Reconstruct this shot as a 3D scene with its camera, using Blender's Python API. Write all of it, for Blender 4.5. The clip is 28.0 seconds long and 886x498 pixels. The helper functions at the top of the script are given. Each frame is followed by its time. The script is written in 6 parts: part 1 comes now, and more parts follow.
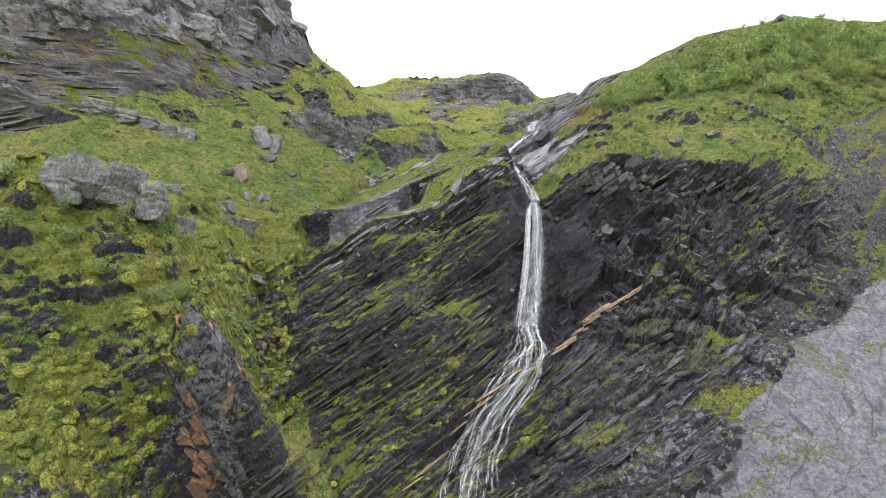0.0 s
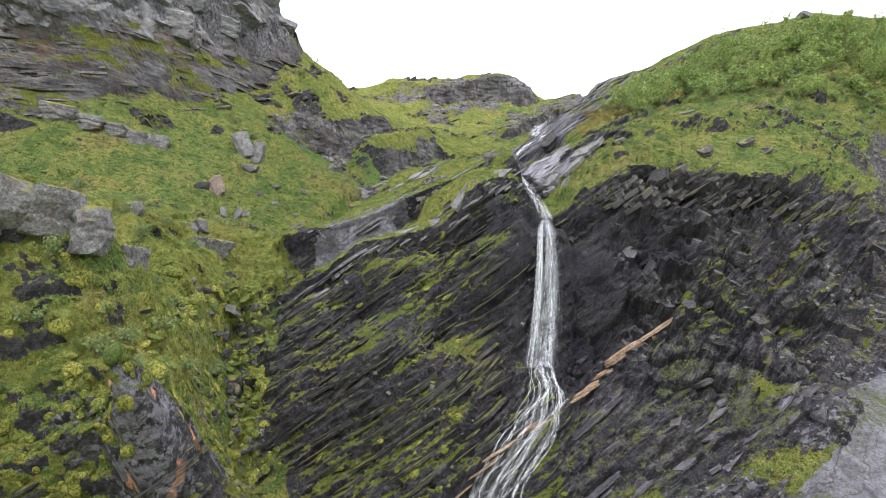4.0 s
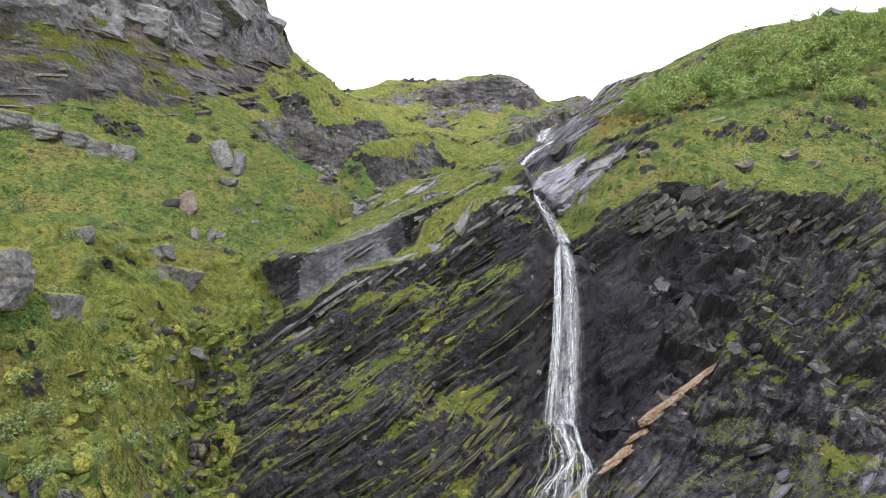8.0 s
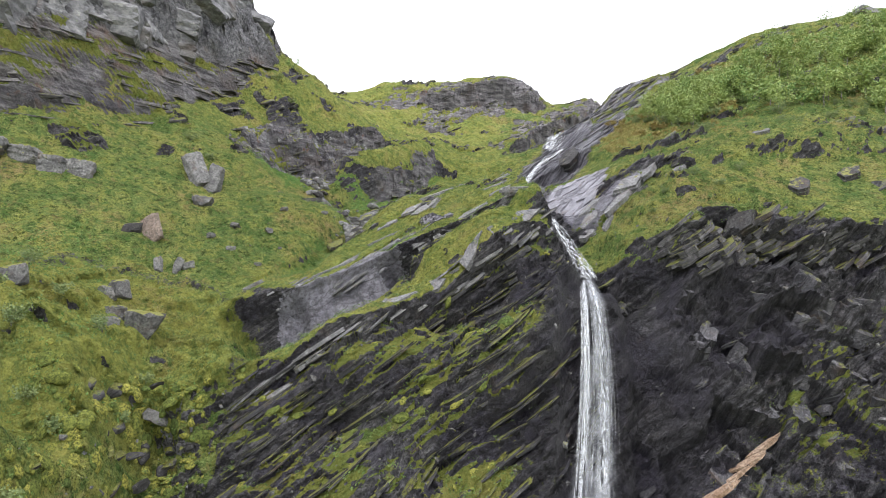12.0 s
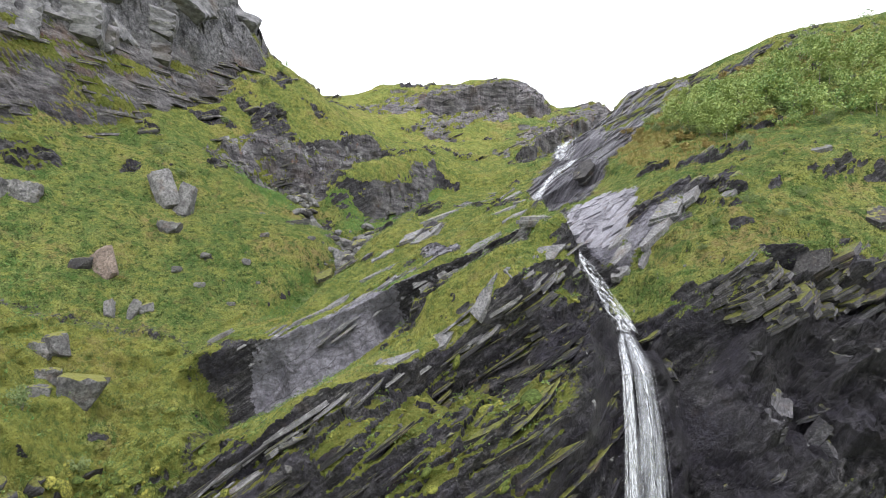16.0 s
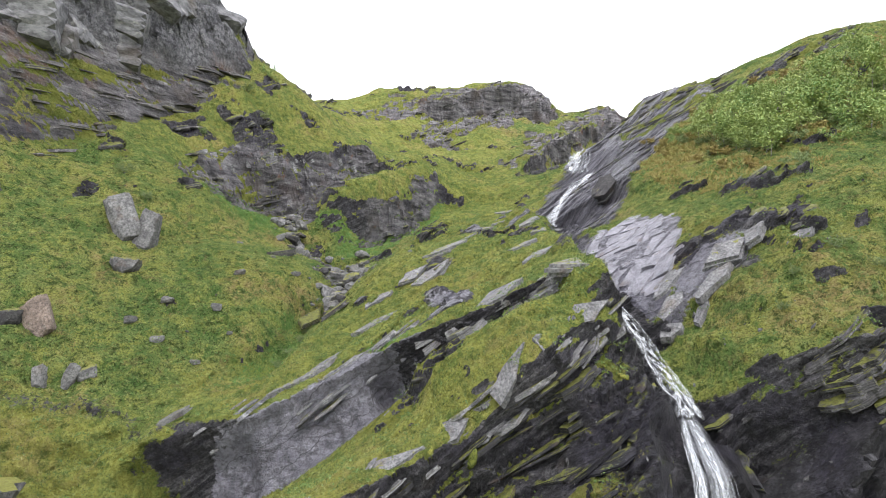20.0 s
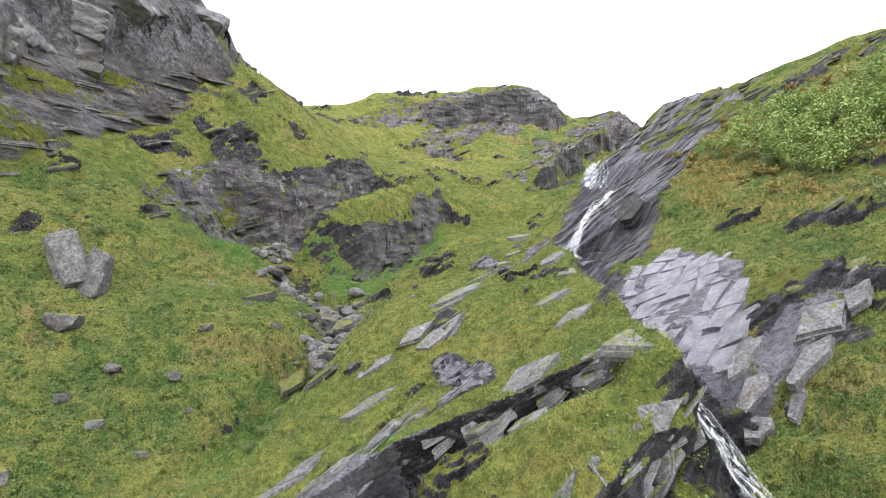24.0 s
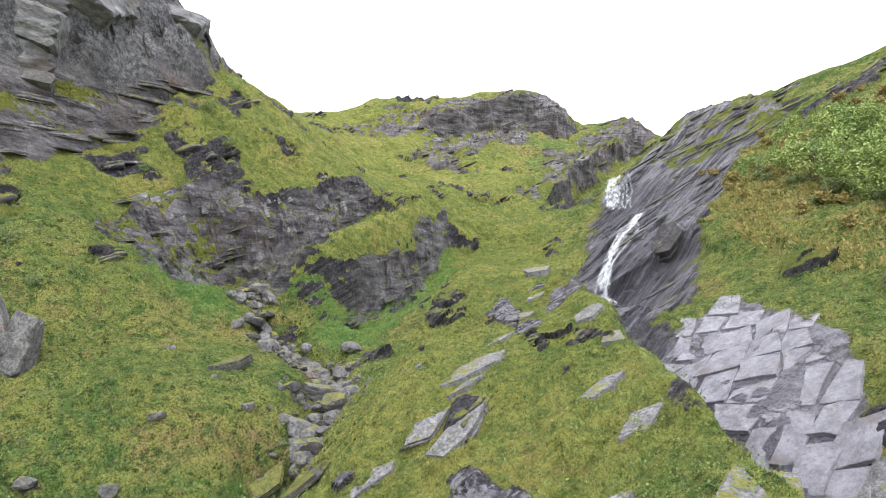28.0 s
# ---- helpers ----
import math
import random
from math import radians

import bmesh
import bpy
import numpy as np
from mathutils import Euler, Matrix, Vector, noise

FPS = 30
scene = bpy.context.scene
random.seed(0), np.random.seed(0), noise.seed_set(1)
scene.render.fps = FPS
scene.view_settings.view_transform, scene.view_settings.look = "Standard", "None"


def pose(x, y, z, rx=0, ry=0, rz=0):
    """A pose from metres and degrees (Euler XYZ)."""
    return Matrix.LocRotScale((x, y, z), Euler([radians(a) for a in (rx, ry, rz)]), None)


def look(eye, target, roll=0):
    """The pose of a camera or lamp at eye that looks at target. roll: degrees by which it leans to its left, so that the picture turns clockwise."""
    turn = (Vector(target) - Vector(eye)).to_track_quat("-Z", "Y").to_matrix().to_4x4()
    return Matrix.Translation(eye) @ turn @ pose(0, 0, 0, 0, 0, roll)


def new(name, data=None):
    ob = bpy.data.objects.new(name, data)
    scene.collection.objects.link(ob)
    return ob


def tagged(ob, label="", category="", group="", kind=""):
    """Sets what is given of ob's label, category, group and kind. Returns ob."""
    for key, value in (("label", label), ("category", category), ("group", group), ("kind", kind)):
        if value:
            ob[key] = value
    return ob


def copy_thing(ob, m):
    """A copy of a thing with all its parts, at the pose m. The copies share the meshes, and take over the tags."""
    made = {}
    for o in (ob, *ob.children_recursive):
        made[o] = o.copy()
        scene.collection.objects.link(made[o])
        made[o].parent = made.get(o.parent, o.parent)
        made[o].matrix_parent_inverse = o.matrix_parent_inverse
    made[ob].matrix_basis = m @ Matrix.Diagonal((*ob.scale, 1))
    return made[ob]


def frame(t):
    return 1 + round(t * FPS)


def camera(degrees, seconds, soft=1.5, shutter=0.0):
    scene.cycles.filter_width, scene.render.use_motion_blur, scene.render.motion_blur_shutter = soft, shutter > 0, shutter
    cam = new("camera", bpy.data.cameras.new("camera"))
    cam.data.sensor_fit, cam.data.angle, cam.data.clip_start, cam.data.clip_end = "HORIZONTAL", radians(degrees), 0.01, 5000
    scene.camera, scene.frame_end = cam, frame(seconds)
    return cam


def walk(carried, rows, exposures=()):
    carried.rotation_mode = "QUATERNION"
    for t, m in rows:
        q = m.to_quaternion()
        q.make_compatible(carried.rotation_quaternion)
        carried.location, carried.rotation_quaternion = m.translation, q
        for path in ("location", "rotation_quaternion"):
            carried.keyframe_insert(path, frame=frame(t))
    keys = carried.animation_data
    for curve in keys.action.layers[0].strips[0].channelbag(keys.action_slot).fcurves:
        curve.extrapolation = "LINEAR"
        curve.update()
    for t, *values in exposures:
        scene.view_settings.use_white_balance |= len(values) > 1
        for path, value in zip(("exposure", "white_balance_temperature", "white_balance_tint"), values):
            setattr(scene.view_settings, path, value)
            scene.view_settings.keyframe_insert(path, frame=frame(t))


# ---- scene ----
import itertools

cam = camera(74.03, 28.0, soft=0.55)
PATH = [
    (0, pose(-0.00, 0.00, 0.00, 96.00, 0.00, -0.00)),
    (3.5, pose(-0.19, 8.20, 3.54, 96.01, 0.06, -0.14)),
    (7, pose(-0.47, 16.44, 7.24, 96.02, 0.12, -0.29)),
    (10.5, pose(-0.84, 24.73, 11.11, 96.03, 0.18, -0.43)),
    (14, pose(-1.30, 33.08, 15.13, 96.04, 0.24, -0.58)),
    (17.5, pose(-1.85, 41.47, 19.30, 96.05, 0.30, -0.72)),
    (21, pose(-2.48, 49.91, 23.61, 96.06, 0.36, -0.86)),
    (24.5, pose(-3.21, 58.41, 28.06, 96.06, 0.42, -1.01)),
    (28, pose(-4.03, 66.96, 32.63, 96.07, 0.48, -1.15)),
]
walk(cam, PATH, [(0.0, 0.09), (16.0, 0.10), (28.0, 0.28)])

# ---------------------------------------------------------------- light
world = bpy.data.worlds.new("overcast_sky")
scene.world = world
world.use_nodes = True
wn, wl = world.node_tree.nodes, world.node_tree.links
wn.clear()
w_out, w_bg = wn.new("ShaderNodeOutputWorld"), wn.new("ShaderNodeBackground")
w_sky, w_mix = wn.new("ShaderNodeTexSky"), wn.new("ShaderNodeMix")
w_sky.sky_type, w_sky.sun_disc = "NISHITA", False
w_sky.sun_elevation, w_sky.sun_rotation = radians(59), radians(190)
w_mix.data_type, w_mix.inputs["Factor"].default_value = "RGBA", 0.985
w_mix.inputs["B"].default_value = (0.975, 0.985, 1.05, 1)
w_bg.inputs["Strength"].default_value = 2.3
wl.new(w_sky.outputs["Color"], w_mix.inputs["A"])
wl.new(w_mix.outputs["Result"], w_bg.inputs["Color"])
wl.new(w_bg.outputs["Background"], w_out.inputs["Surface"])

sun = new("sun", bpy.data.lights.new("sun", "SUN"))
sun.data.energy, sun.data.angle, sun.data.color = 2.3, radians(25), (1.0, 0.97, 0.92)
sun.matrix_world = look((12, 8, 130), (0, 80, 10))

# ---------------------------------------------------------------- materials
def material(name, rough=0.8, spec=0.3):
    m = bpy.data.materials.new(name)
    m.use_nodes = True
    nt = m.node_tree
    p = nt.nodes["Principled BSDF"]
    p.inputs["Roughness"].default_value = rough
    p.inputs["Specular IOR Level"].default_value = spec
    return m, nt, p


def node(nt, kind, **inputs):
    n = nt.nodes.new(kind)
    for key, v in inputs.items():
        sock = n.inputs[key.replace("_", " ")]
        if isinstance(v, bpy.types.NodeSocket):
            nt.links.new(v, sock)
        else:
            sock.default_value = v
    return n


def noise_tex(nt, co, scale, detail=4, rough=0.55, distort=0.0):
    return node(nt, "ShaderNodeTexNoise", Vector=co, Scale=scale, Detail=detail, Roughness=rough, Distortion=distort).outputs["Fac"]


def ramp(nt, fac, *stops):
    n = nt.nodes.new("ShaderNodeValToRGB")
    el = n.color_ramp.elements
    while len(el) < len(stops):
        el.new(0.5)
    for e, (pos, col) in zip(el, stops):
        e.position = pos
        e.color = (*col, 1) if len(col) == 3 else col
    nt.links.new(fac, n.inputs["Fac"])
    return n.outputs["Color"]


def grey(v):
    return (v, v, v)


def mix(nt, fac, a, b, how="MIX"):
    n = nt.nodes.new("ShaderNodeMix")
    n.data_type, n.blend_type = "RGBA", how
    for key, v in (("Factor", fac), ("A", a), ("B", b)):
        sock = [i for i in n.inputs if i.name == key and (i.type == "RGBA" or key == "Factor")][0]
        if isinstance(v, bpy.types.NodeSocket):
            nt.links.new(v, sock)
        else:
            sock.default_value = v if key == "Factor" else (*v, 1)
    return [o for o in n.outputs if o.type == "RGBA"][0]


def maths(nt, op, a, b=0.0, clamp=False):
    n = nt.nodes.new("ShaderNodeMath")
    n.operation, n.use_clamp = op, clamp
    for k, v in enumerate((a, b)):
        if isinstance(v, bpy.types.NodeSocket):
            nt.links.new(v, n.inputs[k])
        else:
            n.inputs[k].default_value = v
    return n.outputs[0]


def layer_value(nt, name):
    n = nt.nodes.new("ShaderNodeAttribute")
    n.attribute_name = name
    return n.outputs["Fac"]


def bump(nt, p, height, strength, distance):
    b = node(nt, "ShaderNodeBump", Strength=strength, Distance=distance, Height=height)
    nt.links.new(b.outputs["Normal"], p.inputs["Normal"])


def rock_colour(nt, co, bed):
    """Dark slaty rock: thin beds of differing grey, rusty and lilac stains, pale lichen."""
    fine = node(nt, "ShaderNodeCombineXYZ", X=maths(nt, "MULTIPLY", bed, 2.2), Y=maths(nt, "MULTIPLY", noise_tex(nt, co, 0.35, 2), 2.5)).outputs[0]
    beds = noise_tex(nt, fine, 1.0, 5, 0.7)
    c = ramp(nt, beds, (0.38, (0.020, 0.019, 0.022)), (0.5, (0.084, 0.080, 0.087)), (0.62, (0.215, 0.206, 0.212)))
    c = mix(nt, ramp(nt, noise_tex(nt, co, 0.22, 4), (0.42, grey(0)), (0.62, grey(0.8))), c, (0.070, 0.062, 0.090))
    c = mix(nt, ramp(nt, noise_tex(nt, co, 0.5, 5, 0.6), (0.60, grey(0)), (0.75, grey(0.55))), c, (0.11, 0.075, 0.05))
    lichen = ramp(nt, noise_tex(nt, co, 3.6, 5, 0.75), (0.58, grey(0)), (0.66, grey(0.7)))
    c = mix(nt, lichen, c, (0.24, 0.235, 0.235))
    # dark blotches put the depth of shaded crevices into the colour
    c = mix(nt, 0.85, c, ramp(nt, noise_tex(nt, co, 1.5, 6, 0.75), (0.40, grey(0.25)), (0.54, grey(1.0)), (0.68, grey(1.0))), "MULTIPLY")
    return mix(nt, 0.8, c, ramp(nt, noise_tex(nt, co, 7.0, 4, 0.8), (0.40, grey(0.35)), (0.60, grey(1.0)), (0.72, grey(1.0))), "MULTIPLY")


def turf_colour(nt, co):
    """Mountain turf: green and yellow-green grass and moss with brown and rusty patches."""
    c = ramp(nt, noise_tex(nt, co, 0.11, 6, 0.65), (0.38, (0.092, 0.165, 0.052)), (0.47, (0.178, 0.240, 0.076)), (0.54, (0.285, 0.300, 0.096)), (0.62, (0.335, 0.265, 0.120)))
    c = mix(nt, ramp(nt, noise_tex(nt, co, 0.8, 6, 0.75), (0.44, grey(0)), (0.60, grey(0.8))), c, (0.310, 0.325, 0.084))
    c = mix(nt, ramp(nt, noise_tex(nt, co, 0.45, 6, 0.75, 0.5), (0.42, grey(0.85)), (0.50, grey(0))), c, (0.085, 0.160, 0.044))
    c = mix(nt, ramp(nt, noise_tex(nt, co, 0.55, 6, 0.75, 0.5), (0.55, grey(0)), (0.66, grey(0.75))), c, (0.225, 0.168, 0.080))
    # near-black green patches paint in the shade between tussocks
    c = mix(nt, ramp(nt, noise_tex(nt, co, 1.5, 6, 0.8), (0.40, grey(0.9)), (0.48, grey(0))), c, (0.050, 0.078, 0.024))
    c = mix(nt, ramp(nt, noise_tex(nt, co, 3.4, 4, 0.75), (0.54, grey(0)), (0.66, grey(0.5))), c, (0.44, 0.46, 0.18))
    return mix(nt, 0.95, c, ramp(nt, noise_tex(nt, co, 6.5, 4, 0.8), (0.38, grey(0.30)), (0.52, grey(1.0)), (0.70, grey(1.0))), "MULTIPLY")


def land_material():
    m, nt, p = material("mountainside", 0.85, 0.25)
    co = node(nt, "ShaderNodeTexCoord").outputs["Object"]
    bed = layer_value(nt, "bed")
    rock_c = rock_colour(nt, co, bed)
    # the broad pale slabs and the lighter cliff, the wet rock by the water with shade painted in its recess, loose
    # brown scree
    slab_c = mix(nt, ramp(nt, noise_tex(nt, co, 0.7, 5, 0.65), (0.35, grey(0)), (0.7, grey(1))), (0.21, 0.202, 0.238), (0.40, 0.39, 0.44))
    sep = node(nt, "ShaderNodeSeparateXYZ", Vector=co)
    joint = node(nt, "ShaderNodeCombineXYZ", X=maths(nt, "ADD", maths(nt, "MULTIPLY", bed, 0.55), maths(nt, "MULTIPLY", noise_tex(nt, co, 0.5, 3), 1.2)), Y=maths(nt, "MULTIPLY", sep.outputs["X"], 0.10), Z=maths(nt, "MULTIPLY", sep.outputs["Z"], 0.06)).outputs[0]
    crack = node(nt, "ShaderNodeTexVoronoi", Vector=joint, Scale=1.0, Randomness=1.0)
    crack.feature = "DISTANCE_TO_EDGE"
    slab_c = mix(nt, ramp(nt, crack.outputs["Distance"], (0.0, grey(0.7)), (0.03, grey(0.0))), slab_c, (0.035, 0.033, 0.036))
    slab_c = mix(nt, ramp(nt, noise_tex(nt, co, 2.2, 6, 0.8), (0.40, grey(0.7)), (0.55, grey(0))), slab_c, (0.09, 0.087, 0.092))
    edge_of = ramp(nt, maths(nt, "ADD", layer_value(nt, "pale"), maths(nt, "MULTIPLY", maths(nt, "SUBTRACT", noise_tex(nt, co, 1.1, 5, 0.7), 0.5), 1.6)), (0.40, grey(0)), (0.52, grey(0.92)))
    rock_c = mix(nt, edge_of, rock_c, slab_c)
    # the crag: massive pale top, thin-bedded dark, brown and rusty rock below
    level = node(nt, "ShaderNodeMapping", Vector=co, Scale=(0.16, 0.16, 0.9), Rotation=(0.06, -0.2, 0)).outputs[0]
    low_c = ramp(nt, noise_tex(nt, level, 1.3, 6, 0.75), (0.36, (0.040, 0.037, 0.043)), (0.46, (0.140, 0.130, 0.144)), (0.56, (0.25, 0.235, 0.248)), (0.68, (0.42, 0.41, 0.415)))
    low_c = mix(nt, ramp(nt, noise_tex(nt, co, 0.13, 4, 0.6), (0.55, grey(0)), (0.66, grey(0.6))), low_c, (0.145, 0.108, 0.094))
    low_c = mix(nt, ramp(nt, noise_tex(nt, co, 0.24, 5, 0.7), (0.60, grey(0)), (0.67, grey(0.8))), low_c, (0.25, 0.125, 0.072))
    low_c = mix(nt, maths(nt, "MULTIPLY", layer_value(nt, "rust"), ramp(nt, noise_tex(nt, co, 0.9, 5, 0.7), (0.40, grey(0.2)), (0.60, grey(0.9)))), low_c, (0.215, 0.135, 0.098))
    low_c = mix(nt, ramp(nt, noise_tex(nt, co, 3.2, 5, 0.85), (0.58, grey(0)), (0.64, grey(0.8))), low_c, (0.34, 0.33, 0.33))
    top_c = mix(nt, ramp(nt, noise_tex(nt, co, 0.20, 6, 0.7), (0.38, grey(0)), (0.66, grey(1))), (0.155, 0.152, 0.168), (0.34, 0.337, 0.342))
    top_c = mix(nt, ramp(nt, noise_tex(nt, co, 1.6, 6, 0.8), (0.44, grey(0.8)), (0.56, grey(0))), top_c, (0.060, 0.058, 0.066))
    top_c = mix(nt, ramp(nt, noise_tex(nt, co, 4.5, 5, 0.85), (0.59, grey(0)), (0.66, grey(0.7))), top_c, (0.42, 0.42, 0.42))
    crag_c = mix(nt, layer_value(nt, "upper"), low_c, top_c)
    rock_c = mix(nt, maths(nt, "MULTIPLY", layer_value(nt, "cragrock"), 0.9), rock_c, crag_c)
    dots = []
    for way in ((0.079, 0.064, 0.064), (1.12, -0.70, -0.70)):
        dot = node(nt, "ShaderNodeVectorMath", Vector=co)
        dot.operation = "DOT_PRODUCT"
        dot.inputs[1].default_value = way
        dots.append(dot.outputs["Value"])
    run_co = node(nt, "ShaderNodeCombineXYZ", X=dots[0], Y=dots[1]).outputs[0]
    band_c = ramp(nt, noise_tex(nt, run_co, 1.6, 6, 0.75), (0.36, (0.030, 0.028, 0.034)), (0.50, (0.125, 0.120, 0.140)), (0.66, (0.30, 0.29, 0.33)))
    rock_c = mix(nt, maths(nt, "MULTIPLY", layer_value(nt, "bands"), 0.9), rock_c, band_c)
    wet_dark = layer_value(nt, "wet_dark")
    rock_c = mix(nt, maths(nt, "MULTIPLY", wet_dark, 0.85), rock_c, (0.40, 0.39, 0.44), "MULTIPLY")
    scree_c = ramp(nt, noise_tex(nt, co, 2.4, 5, 0.75), (0.40, (0.030, 0.025, 0.031)), (0.56, (0.105, 0.090, 0.100)), (0.68, (0.26, 0.235, 0.24)))
    rock_c = mix(nt, maths(nt, "MULTIPLY", layer_value(nt, "scree"), 0.6), rock_c, scree_c)
    ragged = maths(nt, "MULTIPLY", maths(nt, "SUBTRACT", noise_tex(nt, co, 2.6, 5, 0.75), 0.5), 1.5)
    turf = maths(nt, "ADD", layer_value(nt, "turf"), ragged)
    turf = ramp(nt, turf, (0.42, grey(0)), (0.58, grey(1)))
    # moss on the rock is yellower than the open turf
    green = mix(nt, maths(nt, "MULTIPLY", layer_value(nt, "moss"), 0.65), turf_colour(nt, co), (0.150, 0.160, 0.036))
    green = mix(nt, maths(nt, "MULTIPLY", layer_value(nt, "lush"), 0.5), green, (0.100, 0.235, 0.058))
    # yellower turf, with the light caught on the slanting spur painted in
    light_yellow_c = mix(nt, ramp(nt, noise_tex(nt, co, 1.2, 6, 0.75), (0.40, grey(0)), (0.56, grey(1))), (0.130, 0.155, 0.040), (0.36, 0.35, 0.085))
    green = mix(nt, maths(nt, "MULTIPLY", layer_value(nt, "light_yellow"), 0.6), green, light_yellow_c)
    nt.links.new(mix(nt, turf, rock_c, green), p.inputs["Base Color"])
    rough = mix(nt, maths(nt, "MAXIMUM", wet_dark, layer_value(nt, "bands")), grey(0.8), grey(0.38))
    nt.links.new(mix(nt, turf, rough, grey(0.95)), p.inputs["Roughness"])
    nt.links.new(mix(nt, turf, grey(0.34), grey(0.05)), p.inputs["Specular IOR Level"])
    h = maths(nt, "ADD", maths(nt, "ADD", maths(nt, "MULTIPLY", noise_tex(nt, co, 0.9, 4, 0.6), 1.8), noise_tex(nt, co, 3.0, 6, 0.7)), maths(nt, "MULTIPLY", noise_tex(nt, co, 11.0, 4, 0.7), 0.5))
    bump(nt, p, h, 1.0, 0.75)
    return m


LAND_MAT = land_material()


VALLEY_MAT, valley_nt, valley_p = material("valley_turf", 0.9, 0.1)
valley_nt.links.new(turf_colour(valley_nt, node(valley_nt, "ShaderNodeTexCoord").outputs["Object"]), valley_p.inputs["Base Color"])

# ---------------------------------------------------------------- numeric helpers
R2 = math.sqrt(0.5)
BED = np.array((-0.56, -0.10, 0.82))          # normal of the rock's bedding planes
BED = BED / np.linalg.norm(BED)


def hashed(i, j=0, k=0, seed=0):
    """Repeatable random numbers from 0 to 1 for whole-number cells."""
    h = (np.asarray(i).astype(np.int64) * 374761393 + np.asarray(j).astype(np.int64) * 668265263
         + np.asarray(k).astype(np.int64) * 2147483647 + seed * 1442695041) & 0xFFFFFFFF
    h = ((h ^ (h >> 13)) * 1274126177) & 0xFFFFFFFF
    h = ((h ^ (h >> 16)) * 2246822519) & 0xFFFFFFFF
    return ((h ^ (h >> 15)) & 0xFFFFFF) / float(0x1000000)


def smooth(a, b, v):
    u = np.clip((v - a) / (b - a), 0, 1)
    return u * u * (3 - 2 * u)


def value_noise(p, size, seed=0):
    """Soft noise from -1 to 1 at the places p (n x 3)."""
    q = np.asarray(p) / size + 917.3
    c = np.floor(q).astype(np.int64)
    u = q - c
    u = u * u * (3 - 2 * u)
    out = 0
    for dx in (0, 1):
        wx = u[:, 0] if dx else 1 - u[:, 0]
        for dy in (0, 1):
            wy = wx * (u[:, 1] if dy else 1 - u[:, 1])
            for dz in (0, 1):
                out = out + wy * (u[:, 2] if dz else 1 - u[:, 2]) * hashed(c[:, 0] + dx, c[:, 1] + dy, c[:, 2] + dz, seed)
    return out * 2 - 1


def fbm(p, size, octaves=3, seed=0, gain=0.5):
    out, amp = 0, 1.0
    for o in range(octaves):
        out = out + amp * value_noise(p, size / 2 ** o, seed + o * 17)
        amp *= gain
    return out


def to_sheet(p):
    """Places in the world (x, y, z) as (x, way up the mountainside, height over its mean slope)."""
    p = np.atleast_2d(np.asarray(p, float))
    return p[:, 0], (p[:, 1] + p[:, 2]) * R2, (p[:, 2] - p[:, 1]) * R2


def line_field(px, ps, line):
    """Distance to a line of places, seen square to the mountainside, with the side (over it: positive), and how far along it (0 to 1)."""
    lx, ls, _ = to_sheet(line)
    best, side, along = np.full(px.shape, 1e9), np.zeros(px.shape), np.zeros(px.shape)
    lens = np.hypot(np.diff(lx), np.diff(ls))
    run = np.concatenate(([0], np.cumsum(lens))) / lens.sum()
    for i in range(len(lx) - 1):
        dx, ds = lx[i + 1] - lx[i], ls[i + 1] - ls[i]
        u = np.clip(((px - lx[i]) * dx + (ps - ls[i]) * ds) / (dx * dx + ds * ds), 0, 1)
        ex, es = px - lx[i] - u * dx, ps - ls[i] - u * ds
        d = np.hypot(ex, es)
        m = d < best
        best[m], side[m], along[m] = d[m], np.sign(dx * es - ds * ex)[m], (run[i] + u * (run[i + 1] - run[i]))[m]
    return best, side, along


# ---------------------------------------------------------------- the lie of the land
# Lines that the mountainside follows, in metres.
LAND = {}
LAND["gully"] = [(-21, 60, -20), (-23, 72, -4), (-24.5, 77, 3), (-27, 84.5, 9.5), (-21, 95, 16.5), (-13.6, 105, 22), (-11, 114, 27), (-21, 131, 36)]
LAND["near_spur"] = [(-32, 43, -14), (-19.5, 50.5, -9), (-18.7, 48.8, -1.7), (-38, 50, -3), (-26.7, 57.5, 8.5), (-46, 66.5, 14), (-30, 72, 12), (-25, 63, 3), (-62, 55, 0)]
LAND["meadow"] = [(-33, 94, 21.5), (-32, 107, 30.5), (-43, 100, 30), (-21, 107, 27), (-32, 117, 37.5), (-52, 84, 21), (-26, 118, 33)]
LAND["crag_foot"] = [(-80, 78, 29), (-58, 92, 33), (-46, 113, 41), (-41, 130, 51), (-33.5, 149, 63.5), (-30.5, 150, 62.5)]
LAND["crag_top"] = [(-84, 92, 68), (-62, 105, 73), (-50, 124, 78), (-45, 146, 78.5), (-38, 146, 74.5), (-70, 130, 86)]
LAND["gully_floor"] = [(-19.5, 66, -10), (-16, 64, -14), (-17, 71, -5), (-14, 58, -22), (-21, 79, 5)]
LAND["saddle"] = [(-28, 153, 62.6), (-24, 161, 62.2), (-24, 133, 37.5), (-14, 152, 52), (-3.5, 155, 44), (-16, 127, 31), (-17, 176, 60)]
LAND["far_ridge"] = [(-26, 205, 78.5), (-21, 212, 85), (-11, 218, 88.4), (1, 222, 89.4), (11, 224, 92), (24, 226, 93.5), (33, 226, 90), (37, 224, 82), (-60, 200, 84)]
LAND["far_shoulder"] = [(35, 209, 74), (43, 220, 82), (52, 224, 86.4), (54, 222, 78), (41, 185, 66.5), (45, 178, 70), (50, 172, 72), (57, 165, 71.5)]
LAND["right_crest"] = [(69, 155, 73.8), (79, 150, 75), (90, 147, 76), (99, 146, 73.6), (115, 146, 72), (60, 138, 61)]
